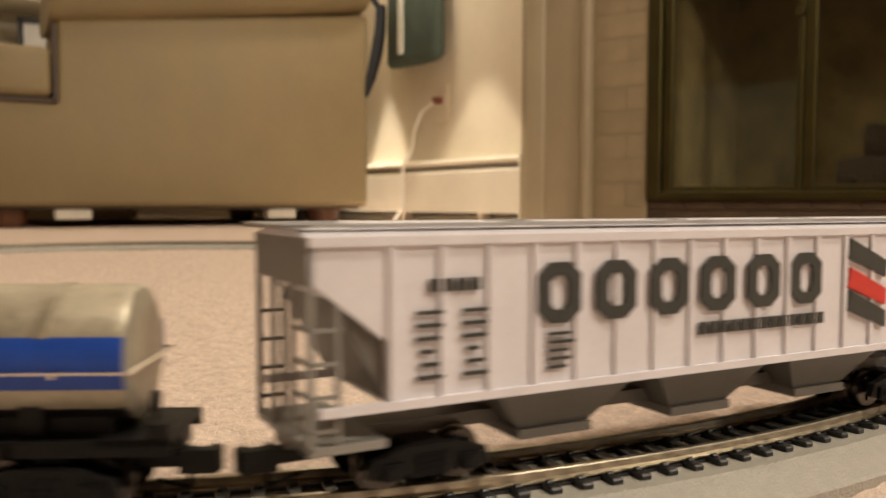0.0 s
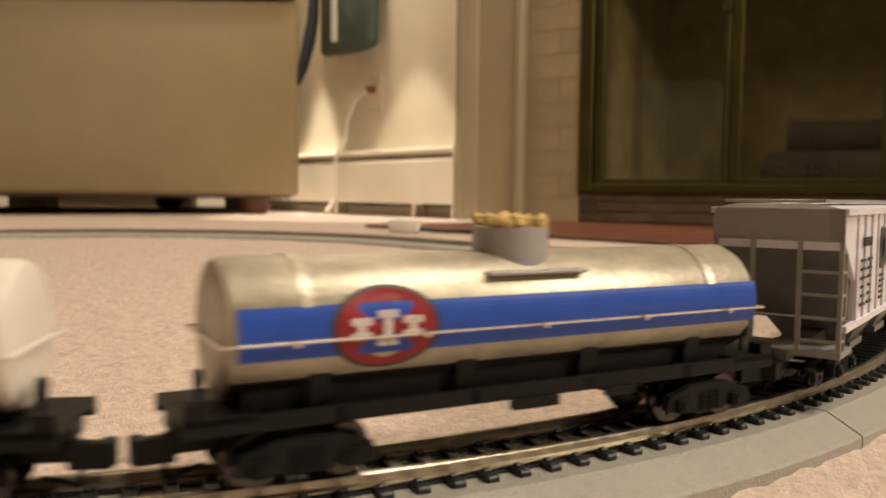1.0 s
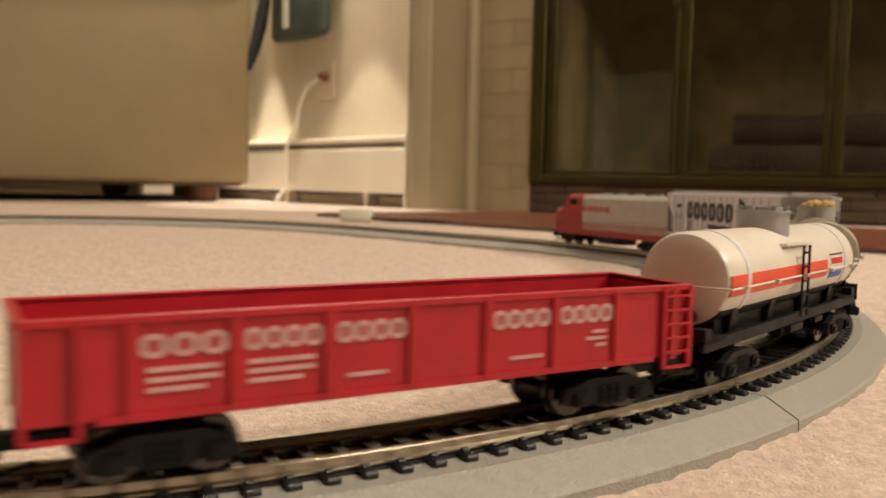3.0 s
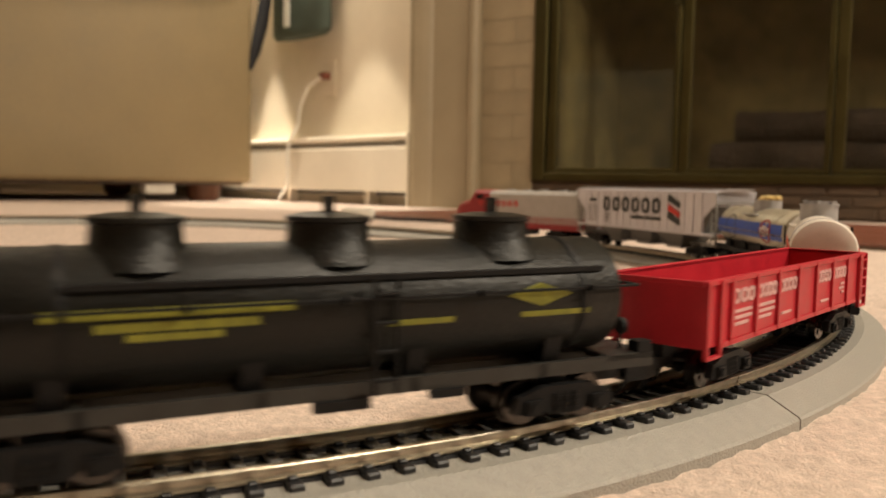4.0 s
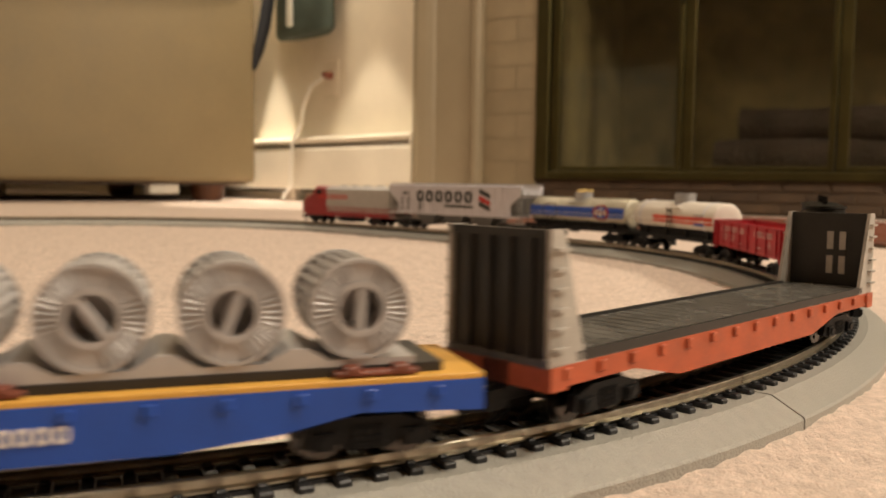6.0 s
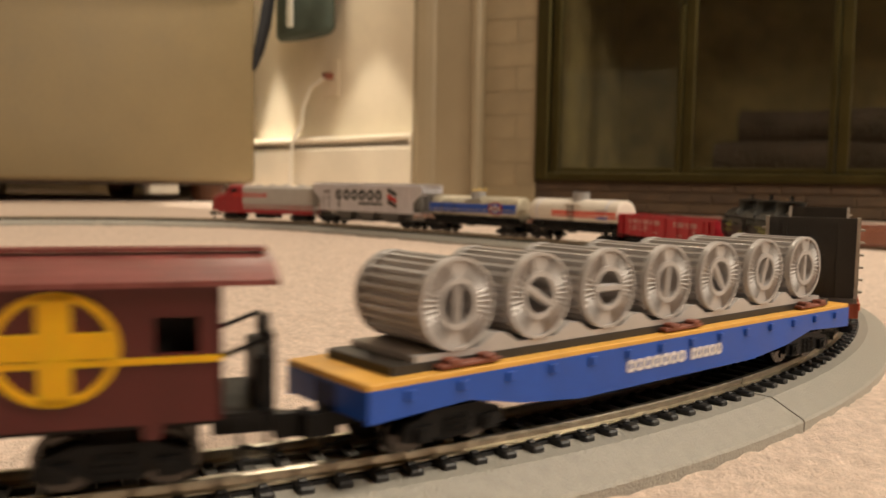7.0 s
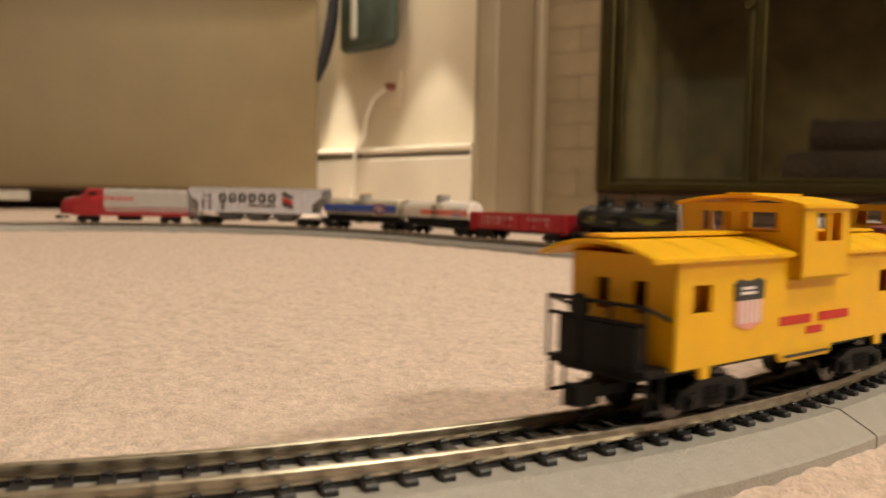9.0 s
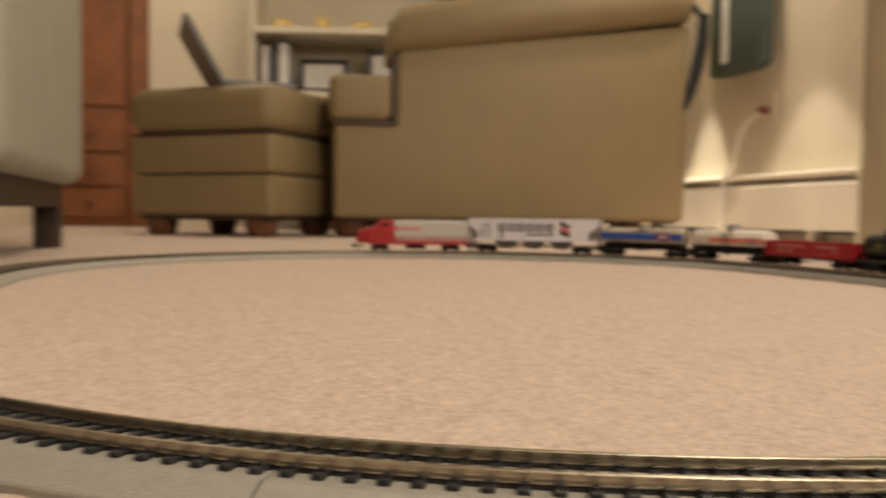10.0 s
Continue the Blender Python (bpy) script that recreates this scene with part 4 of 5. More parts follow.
def arc_roof(bm, x0, x1, h, z, rise, over=0.0016, thick=0.0010, n=12):
    top = []
    for i in range(n + 1):
        u = -1 + 2 * i / n
        top.append(((h + over) * u, z + rise * (1 - u * u)))
    low = [(y, zz - thick) for y, zz in reversed(top)]
    return prism(bm, top + low, x0, x1, "x")


def caboose(s, L, body_m, roof_m, cup_m, label, style):
    car = car_empty("caboose", label, "toy train car", L, L * 0.56, s)
    h, zb, zt = 0.0155, 0.0134, 0.0390
    B = 0.0550
    win = [(-0.0485, -0.0412), (0.0422, 0.0492)] if style == "yellow" else [(-0.0515, -0.0440), (-0.0285, -0.0252), (0.0435, 0.0510)]
    wz0, wz1 = 0.0260, 0.0325
    bm = bmesh.new()
    xs = [-B] + [v for w in win for v in w] + [B]
    for y0, y1 in ((-h, -h + 0.0010), (h - 0.0010, h)):
        box(bm, -B, B, y0, y1, zb, wz0)
        box(bm, -B, B, y0, y1, wz1, zt)
        for a, b in zip(xs[0::2], xs[1::2]):
            box(bm, a, b, y0, y1, wz0, wz1)
    for sg in (-1, 1):
        x0, x1 = (B - 0.0010, B) if sg > 0 else (-B, -B + 0.0010)
        box(bm, x0, x1, -h, h, zt - 0.006, zt)
        box(bm, x0, x1, -h, h, zb, 0.0255)
        box(bm, x0, x1, -h, -0.0075, 0.0255, zt - 0.006)
        box(bm, x0, x1, -0.0035, 0.0035, 0.0255, zt - 0.006)
        box(bm, x0, x1, 0.0075, h, 0.0255, zt - 0.006)
    part("body", bm, body_m, car, "plastic body shell with window openings")
    bm = bmesh.new()
    arc_roof(bm, -0.0650, 0.0650, h, zt, 0.0036)
    part("roof", bm, roof_m, car, "shallow arched roof")
    bm = bmesh.new()
    for k in range(9):
        x = -0.0640 + k * 0.0160
        arc_roof(bm, x - 0.0004, x + 0.0004, h, zt + 0.00015, 0.0036, 0.0016)
    box(bm, -0.0640, 0.0640, -0.003, 0.003, zt + 0.0040, zt + 0.0048)
    part("roof_rib", bm, roof_m, car, "raised roof seam or walkway")
    cx0, cx1 = (-0.0072, 0.0175) if style == "yellow" else (-0.0200, 0.0075)
    ch = 0.0182
    c0, c1 = 0.0320, 0.0514
    bm = bmesh.new()
    cw = [(cx0 + 0.0070, cx0 + 0.0130), (cx0 + 0.0142, cx0 + 0.0202)]
    q = [cx0] + [v for w in cw for v in w] + [cx1]
    for y0, y1 in ((-ch, -ch + 0.0010), (ch - 0.0010, ch)):
        box(bm, cx0, cx1, y0, y1, c0, 0.0418)
        box(bm, cx0, cx1, y0, y1, 0.0492, c1)
        for a, b in zip(q[0::2], q[1::2]):
            box(bm, a, b, y0, y1, 0.0418, 0.0492)
    for x0, x1 in ((cx0, cx0 + 0.0010), (cx1 - 0.0010, cx1)):
        box(bm, x0, x1, -ch, -h + 0.0002, c0, c1)
        box(bm, x0, x1, h - 0.0002, ch, c0, c1)
        box(bm, x0, x1, -h, h, zt, 0.0438)
        box(bm, x0, x1, -h, h, 0.0490, c1)
        for y in (-h, -0.001, h - 0.004):
            box(bm, x0, x1, y, y + 0.004, 0.0438, 0.0490)
    box(bm, cx0, cx1, -ch, -h + 0.0002, c0, c0 + 0.0008)
    box(bm, cx0, cx1, h - 0.0002, ch, c0, c0 + 0.0008)
    part("cupola_panel", bm, cup_m, car, "yellow panel of the wide cupola")
    bm = bmesh.new()
    arc_roof(bm, cx0 - 0.0014, cx1 + 0.0014, ch, c1, 0.0022, 0.0010)
    box(bm, cx0, cx1, -0.004, 0.004, c1 + 0.0020, c1 + 0.0027)
    part("cupola_roof", bm, M_YELLOW if style == "yellow" else M_BULK, car, "arched cupola roof")
    # added panels; the yellow car's imitate light shining through its plastic
    for y in ((-h + 0.0040, h - 0.0044) if style == "yellow" else (-0.0002,)):
        part("interior_partition", boxes((-B + 0.002, B - 0.002, y, y + 0.0004, zb, zt - 0.001)), M_YELDARK if style == "yellow" else M_BULK, car, "added backing panel that colours the windows")
    bm = bmesh.new()
    for x in (-B + 0.010, B - 0.014):
        prism(bm, [(x, zb + 0.0002), (x + 0.004, zb + 0.0002), (x + 0.0035, zb - 0.0028), (x + 0.0005, zb - 0.0028)], -h, -h + 0.0010)
    prism(bm, [(-0.012, zb + 0.0002), (0.016, zb + 0.0002), (0.014, zb - 0.0026), (-0.010, zb - 0.0026)], -h, -h + 0.0010)
    mirror_y(bm)
    part("skirt_step", bm, body_m, car, "stepped lower skirt")
    bm = boxes((-0.009, 0.013, -h - 0.0006, -h + 0.0004, zb - 0.0016, zb - 0.0010))
    mirror_y(bm)
    part("tool_box_rail", bm, M_LETTER if style != "yellow" else M_BULK, car, "thin rail on the skirt")
    part("floor", boxes((-0.0640, 0.0640, -h + 0.0012, h - 0.0012, zb - 0.0010, zb + 0.0008)), M_BLACK, car, "black floor and end platforms")
    for sg in (-1, 1):
        x = sg * 0.0640
        rows = []
        for y in (-h + 0.001, -h * 0.3, h * 0.3, h - 0.001):
            rows.append(((x, y, zb), (x, y, zb + 0.0150)))
        rows += [((x, -h + 0.001, zb + 0.0150), (x, h - 0.001, zb + 0.0150)), ((x, -h + 0.001, zb + 0.0110), (x, h - 0.001, zb + 0.0110))]
        for y in (-h + 0.001, h - 0.001):
            rows += [((x, y, zb + 0.0150), (sg * B, y, zb + 0.0115)), ((x - sg * 0.006, y, zb - 0.0085), (x - sg * 0.006, y, zb)), ((x - sg * 0.001, y, zb - 0.0085), (x - sg * 0.001, y, zb)), ((x - sg * 0.001, y, zb - 0.0085), (x - sg * 0.006, y, zb - 0.0085))]
        part("railing_bar", rods(rows, 0.0005), M_BLACK, car, "black platform railing with steps")
        bm = cyl(bmesh.new(), (x + sg * 0.0008, 0.004, zb + 0.0135), 0.0030, 0.0009, "x", 14)
        box(bm, min(x, x - sg * 0.0030), max(x, x - sg * 0.0030), -0.0118, 0.0118, zb - 0.0020, zb + 0.0108, 0.0006)
        part("brake_wheel", bm, M_BLACK, car, "black brake wheel and end gate")
        truck(car, sg * 0.0365)
        coupler(car, sg * 0.0655, sg)
    y = -h - 0.0002
    if style == "yellow":
        lettering(car, -0.0120, 0.0040, 0.0203, 0.0226, 5, y, M_REDLET, 0.8, False, "red printed bars")
        lettering(car, 0.0075, 0.0240, 0.0203, 0.0226, 7, y, M_REDLET, 0.8, False, "red printed bars")
        lettering(car, 0.0015, 0.0100, 0.0172, 0.0192, 4, y, M_REDLET, 0.8, False, "short row of red printed bars")
        bm = bmesh.new()
        x = -0.0262
        prism(bm, [(x - 0.0056, 0.0282), (x - 0.0054, 0.0222), (x, 0.0206), (x + 0.0054, 0.0222), (x + 0.0056, 0.0282)], y - 0.0002, y + 0.0006)
        half_turn(bm)
        part("shield", bm, M_PINK, car, "pink and white striped shield badge")
        bm = bmesh.new()
        for k in range(5):
            box(bm, x - 0.0046 + k * 0.0021, x - 0.0037 + k * 0.0021, y - 0.00035, y + 0.0003, 0.0224, 0.0280)
        half_turn(bm)
        part("shield_stripe", bm, M_LETTER, car, "white shield stripes")
        bm = bmesh.new()
        prism(bm, [(x - 0.0060, 0.0280), (x + 0.0060, 0.0280), (x + 0.0064, 0.0322), (x + 0.0042, 0.0332), (x, 0.0325), (x - 0.0042, 0.0332), (x - 0.0064, 0.0322)], y - 0.0003, y + 0.0006)
        half_turn(bm)
        part("shield_top", bm, M_DARKLET, car, "black upper field of the shield")
        text_lines(car, x - 0.0040, 0.0306, ((0.0004, 0.006), (0, 0.0064)), y - 0.0003, M_LETTER, 0.0007, 0.0012, "pale bars on the shield")
    else:
        bm = boxes((-B, B, y - 0.0002, y + 0.0005, 0.0243, 0.0255))
        mirror_y(bm)
        part("yellow_line", bm, M_YELLOW, car, "thin yellow line along the side")
        bm = bmesh.new()
        n, x, zc = 32, 0.0273, 0.0275
        rr = []
        for q, dy in ((0.86, 0.0005), (0.86, -0.0003), (1.0, -0.0003), (1.0, 0.0005)):
            rr.append([(x + 0.0106 * q * math.cos(2 * math.pi * i / n), y + dy, zc + 0.0100 * q * math.sin(2 * math.pi * i / n)) for i in range(n)])
        loft(bm, rr, caps=False)
        box(bm, x - 0.0027, x + 0.0027, y - 0.0003, y + 0.0005, zc - 0.0097, zc + 0.0097)
        box(bm, x - 0.0100, x + 0.0100, y - 0.00032, y + 0.0005, zc - 0.0018, zc + 0.0028)
        mirror_y(bm)
        part("round_emblem", bm, M_YELLOW, car, "yellow ring and cross emblem")
        lettering(car, -0.0260, -0.0060, 0.0180, 0.0212, 4, y, M_LETTER, 0.7, True, "white block lettering")
        lettering(car, -0.0270, -0.0055, 0.0142, 0.0170, 6, y, M_LETTER, 0.85, False, "white printed bars")
        lettering(car, 0.0050, 0.0155, 0.0142, 0.0168, 4, y, M_LETTER, 0.8, False, "white printed bars")
    return car


def locomotive(s, L):
    car = car_empty("locomotive", "red and silver model diesel locomotive with sloped red nose", "toy train engine", L, L * 0.58, s)
    h = 0.0152
    zt = 0.0500
    def ring(x, w, top, rnd=0.004):
        z0 = 0.0125
        return [(x, -w, z0), (x, -w, top - rnd), (x, -w + rnd * 0.5, top - rnd * 0.3), (x, -w * 0.5, top), (x, w * 0.5, top), (x, w - rnd * 0.5, top - rnd * 0.3), (x, w, top - rnd), (x, w, z0)]
    B = 0.0960
    bm = loft(bmesh.new(), [ring(-B, h, zt), ring(B * 0.36, h, zt)])
    part("body", bm, M_LOCOSIL, car, "pale silver body side")
    bm = bmesh.new()
    for k in range(7):
        z = 0.0165 + k * 0.0016
        box(bm, -B + 0.002, B * 0.34, -h - 0.0004, -h + 0.0004, z, z + 0.0008)
    mirror_y(bm)
    part("corrugation", bm, M_LOCOSIL, car, "silver horizontal ribs")
    bm = loft(bmesh.new(), [ring(B * 0.36, h + 0.0003, zt + 0.0003), ring(B * 0.60, h + 0.0002, zt + 0.0006), ring(B * 0.70, h, zt - 0.0105, 0.005), ring(B * 0.86, h - 0.0022, zt - 0.0135, 0.006), ring(B * 0.96, h - 0.006, zt - 0.0175, 0.006), ring(B, h - 0.010, zt - 0.0225, 0.004)])
    part("nose", bm, M_LOCORED, car, "red cab and rounded nose", True)
    bm = boxes((B * 0.46, B * 0.57, -h - 0.0006, -h + 0.0002, zt - 0.0105, zt - 0.0050))
    mirror_y(bm)
    part("cab_window", bm, M_GLASSDARK, car, "dark cab side window")
    bm = bmesh.new()
    for y in (-0.0062, 0.0062):
        prism(bm, [(B * 0.615, zt - 0.0010), (B * 0.690, zt - 0.0090), (B * 0.700, zt - 0.0086), (B * 0.625, zt - 0.0004)], y - 0.0045, y + 0.0045)
    part("windscreen", bm, M_GLASSDARK, car, "dark split windscreen")
    bm = cyl(bmesh.new(), (B * 0.93, 0, zt - 0.0165), 0.0022, 0.004, "x", 14)
    part("headlight", bm, M_STEEL, car, "chrome headlight")
    part("skirt", boxes((-B, B * 0.80, -h - 0.0003, h + 0.0003, 0.0105, 0.0235), bevel=0.0004), M_LOCORED, car, "red lower side panels")
    bm = boxes((-0.016, 0.016, -0.011, 0.011, 0.0035, 0.0110), bevel=0.001)
    part("fuel_tank", bm, M_BLACK, car, "black fuel tank")
    lettering(car, -0.0520, 0.0080, 0.0330, 0.0390, 7, -h - 0.0002, M_REDLET, 0.7, True, "red block lettering")
    bm = bmesh.new()
    for x in (-0.055, -0.030, -0.006, 0.016):
        cyl(bm, (x, 0, zt + 0.0006), 0.0048, 0.0018, "z", 16)
    part("roof_fan", bm, M_SILVERPAINT, car, "silver round roof fans")
    for sg in (-1, 1):
        truck(car, sg * 0.058)
        coupler(car, sg * 0.0960, sg)
    return car


# ---- the room ----
def carpet():
    rng = np.random.RandomState(7)
    x0, x1, y0, y1, st = -0.75, 1.05, -0.95, 0.75, 0.0034
    nx, ny = int((x1 - x0) / st), int((y1 - y0) / st)
    a = rng.rand(ny + 1, nx + 1)
    b = a.copy()
    for k in range(2):
        b = (b + np.roll(b, 1, 0) + np.roll(b, 1, 1) + np.roll(np.roll(b, 1, 0), 1, 1)) / 4
    big = rng.rand(ny // 9 + 3, nx // 9 + 3)
    big = np.kron(big, np.ones((9, 9)))[:ny + 1, :nx + 1]
    for k in range(4):
        big = (big + np.roll(big, 3, 0) + np.roll(big, 3, 1) + np.roll(np.roll(big, 3, 0), 3, 1)) / 4
    z = (a - 0.5) * 0.0015 + (b - 0.5) * 0.0020 + (big - 0.5) * 0.0007 - 0.0018
    edge = np.minimum.outer(np.minimum(np.arange(ny + 1), ny - np.arange(ny + 1)), np.full(nx + 1, 10 ** 6))
    ex = np.minimum(np.arange(nx + 1), nx - np.arange(nx + 1))
    fade = np.clip(np.minimum(edge, ex[None, :]) / 8.0, 0, 1)
    z = z * fade
    X, Y = np.meshgrid(x0 + np.arange(nx + 1) * (x1 - x0) / nx, y0 + np.arange(ny + 1) * (y1 - y0) / ny)
    X = X + (rng.rand(ny + 1, nx + 1) - 0.5) * st * 0.6 * (fade > 0)
    Y = Y + (rng.rand(ny + 1, nx + 1) - 0.5) * st * 0.6 * (fade > 0)
    co = np.stack([X, Y, z], -1).reshape(-1, 3)
    i = (np.arange(ny)[:, None] * (nx + 1) + np.arange(nx)[None, :]).ravel()
    quads = np.stack([i, i + 1, i + nx + 2, i + nx + 1], -1)
    verts = co.tolist()
    faces = quads.tolist()
    base = len(verts)
    A, C = (-4.6, -3.6), (3.0, 2.4)
    for (p, q, r, s) in ((A[0], A[1], C[0], y0), (A[0], y1, C[0], C[1]), (A[0], y0, x0, y1), (x1, y0, C[0], y1)):
        verts += [(p, q, 0), (r, q, 0), (r, s, 0), (p, s, 0)]
        faces.append((base, base + 1, base + 2, base + 3))
        base += 4
    me = bpy.data.meshes.new("floor")
    me.from_pydata(verts, [], faces)
    me.polygons.foreach_set("use_smooth", [True] * len(faces))
    me.materials.append(M_CARPET)
    return tagged(new("floor", me), "beige cut-pile carpet with uneven tufts", "carpet", kind="structure")


carpet()
FP = Matrix.Translation((-1.06, 1.36, 0)) @ Matrix.Rotation(math.atan2(0.234, 0.972), 4, "Z")


def wall(name, label, m, rows, material=M_WALL):
    ob = part(name, boxes(*rows), material)
    ob.matrix_basis = m
    return tagged(ob, label, "wall", kind="structure")


I4 = Matrix.Identity(4)
wall("wall_north", "cream painted wall above a baseboard heater", I4, [(-4.6, -0.99, 1.40, 1.52, 0, 2.45)])
wall("wall_west", "cream painted far wall", I4, [(-4.72, -4.6, -3.6, 1.52, 0, 2.45)])
# south and east are never in view; their brown only holds back bounced light
wall("wall_south", "unseen wall in brown that cuts bounced light", I4, [(-4.72, 3.12, -3.72, -3.6, 0, 2.45)], M_LOWBOUNCE)
wall("wall_east", "unseen wall in brown that cuts bounced light", I4, [(3.0, 3.12, -3.6, 2.6, 0, 2.45)], M_LOWBOUNCE)
tagged(part("ceiling", boxes((-4.72, 3.12, -3.72, 2.9, 2.45, 2.55)), M_CEIL), "white painted ceiling", "ceiling", kind="structure")

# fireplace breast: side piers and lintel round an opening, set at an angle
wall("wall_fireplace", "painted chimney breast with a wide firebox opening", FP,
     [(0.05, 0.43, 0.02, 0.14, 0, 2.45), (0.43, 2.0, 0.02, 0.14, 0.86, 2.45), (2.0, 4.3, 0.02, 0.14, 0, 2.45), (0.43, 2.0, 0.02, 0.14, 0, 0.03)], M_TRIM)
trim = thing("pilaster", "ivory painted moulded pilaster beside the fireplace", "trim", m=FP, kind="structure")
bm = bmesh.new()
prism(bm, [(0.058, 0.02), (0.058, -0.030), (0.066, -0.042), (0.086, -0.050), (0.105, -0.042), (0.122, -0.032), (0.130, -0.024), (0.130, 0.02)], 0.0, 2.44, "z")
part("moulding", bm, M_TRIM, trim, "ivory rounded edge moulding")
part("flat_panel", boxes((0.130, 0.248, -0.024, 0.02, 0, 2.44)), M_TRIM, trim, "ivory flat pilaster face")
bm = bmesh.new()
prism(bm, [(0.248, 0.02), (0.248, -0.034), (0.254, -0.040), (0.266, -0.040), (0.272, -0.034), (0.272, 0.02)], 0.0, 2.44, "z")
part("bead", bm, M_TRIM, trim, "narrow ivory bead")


def brick_field(name, label, x0, x1, z0, z1, bw, bh, y, depth, joint, material, mortar, m, edge=0.0015):
    t = thing(name, label, "brickwork", m=m, kind="structure")
    part("mortar", boxes((x0, x1, y + 0.003, y + depth, z0, z1)), mortar, t, "recessed mortar bed")
    cache = {}
    row = 0
    z = z0
    while z < z1 - 0.004:
        zt = min(z + bh, z1)
        x = x0 - (bw * 0.5 if row % 2 else 0)
        while x < x1 - 0.004:
            a, b = max(x, x0), min(x + bw, x1)
            w, hgt = round(b - a - joint, 4), round(zt - z - joint, 4)
            if w > 0.006 and hgt > 0.006:
                if (w, hgt) not in cache:
                    me = bpy.data.meshes.new("brick")
                    bb = boxes((0, w, 0, depth * 0.8, 0, hgt), bevel=edge)
                    bb.to_mesh(me)
                    bb.free()
                    me.materials.append(material)
                    cache[(w, hgt)] = me
                o = new("brick", cache[(w, hgt)])
                o.parent = t
                o.location = (a + joint / 2, y + random.uniform(-0.8, 0.25) * edge, z + joint / 2)
            x += bw
        z = zt
        row += 1
    return t


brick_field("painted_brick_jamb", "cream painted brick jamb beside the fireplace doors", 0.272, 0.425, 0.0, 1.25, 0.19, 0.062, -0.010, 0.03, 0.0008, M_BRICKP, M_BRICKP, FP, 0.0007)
brick_field("brick_plinth", "brown brick course under the fireplace doors", 0.425, 2.0, 0.004, 0.079, 0.1, 0.025, -0.006, 0.03, 0.004, M_DKBRICK, M_MORTAR, FP)

# firebox
# its brick colour carries the reflection that the panes should show
fb = thing("firebox", "sooty firebrick firebox, tinted olive for the reflection in its glass doors", "fireplace", m=FP, kind="structure")
part("back_wall", boxes((0.43, 2.0, 0.62, 0.70, 0.03, 0.86)), M_FIREBRICK, fb)
part("side_wall", boxes((0.37, 0.43, 0.14, 0.70, 0.03, 0.86)), M_FIREBRICK, fb)
part("side_wall", boxes((2.0, 2.06, 0.14, 0.70, 0.03, 0.86)), M_FIREBRICK, fb)
part("firebox_floor", boxes((0.43, 2.0, 0.02, 0.62, 0.03, 0.08)), M_FIREBRICK, fb)
part("smoke_shelf", boxes((0.37, 2.06, 0.14, 0.70, 0.86, 0.92)), M_FIREBRICK, fb)
doors = thing("fireplace_doors", "aged brass fireplace door set with dark glass panes", "fireplace doors", m=FP)
part("outer_frame", boxes((0.425, 0.462, -0.016, 0.03, 0.079, 0.86), (1.965, 2.0, -0.016, 0.03, 0.079, 0.86), (0.462, 1.965, -0.016, 0.03, 0.079, 0.100), (0.462, 1.965, -0.016, 0.03, 0.80, 0.86), bevel=0.003), M_BRASS, doors, "aged brass outer frame")
edges = [0.466, 0.802, 1.132, 1.54, 1.962]
for a, b in zip(edges, edges[1:]):
    d = part("door", boxes((a, a + 0.024, -0.010, 0.012, 0.101, 0.798), (b - 0.016, b - 0.003, -0.010, 0.012, 0.101, 0.798), (a + 0.024, b - 0.016, -0.010, 0.012, 0.101, 0.112), (a + 0.024, b - 0.016, -0.010, 0.012, 0.775, 0.798), bevel=0.002), M_BRASS, doors, "brass framed glass door")
    g = part("pane", boxes((a + 0.02, b - 0.014, -0.002, 0.003, 0.108, 0.78)), M_GLASS, d, "smoky glass pane")
    g.visible_shadow = False
    hb = cyl(bmesh.new(), (b - 0.010, -0.020, 0.50), 0.010, 0.020, "y", 14)
    part("handle", hb, M_BRASS, d, "small brass knob")


def log(m, length, r):
    rng = random.Random(int(length * 1000))
    rings = []
    for i in range(9):
        q = r * (1 + rng.uniform(-0.08, 0.08))
        rings.append([(-length / 2 + length * i / 8, q * math.cos(2 * math.pi * a / 14) * (1 + rng.uniform(-0.05, 0.05)), q * math.sin(2 * math.pi * a / 14)) for a in range(14)])
    ob = part("fire_log", loft(bmesh.new(), rings), M_LOG, smooth=True)
    ob.matrix_basis = FP @ m
    return tagged(ob, "charred split log stacked in the firebox", "log", "logs in the fireplace")


log(pose(1.02, 0.30, 0.135, 0, 0, 6), 0.42, 0.052)
log(pose(1.05, 0.41, 0.135, 0, 0, -8), 0.46, 0.053)
log(pose(1.04, 0.35, 0.225, 0, 0, 3), 0.36, 0.045)
log(pose(1.55, 0.34, 0.135, 0, 0, -5), 0.40, 0.052)

hearth = thing("hearth", "terracotta tiled hearth let into the carpet", "hearth", kind="structure")
part("mortar", boxes((-0.62, 1.9, 0.752, 1.36, -0.01, 0.0035)), M_MORTAR, hearth, "tan mortar bed")
tile = bpy.data.meshes.new("tile")
tb = boxes((0.003, 0.149, 0.003, 0.149, 0.0, 0.0065), bevel=0.0015)
tb.to_mesh(tile)
tb.free()
tile.materials.append(M_HEARTH)
for i in range(16):
    for j in range(4):
        o = new("tile", tile)
        o.parent = hearth
        o.location = (-0.62 + i * 0.152, 0.752 + j * 0.152, 0.0)

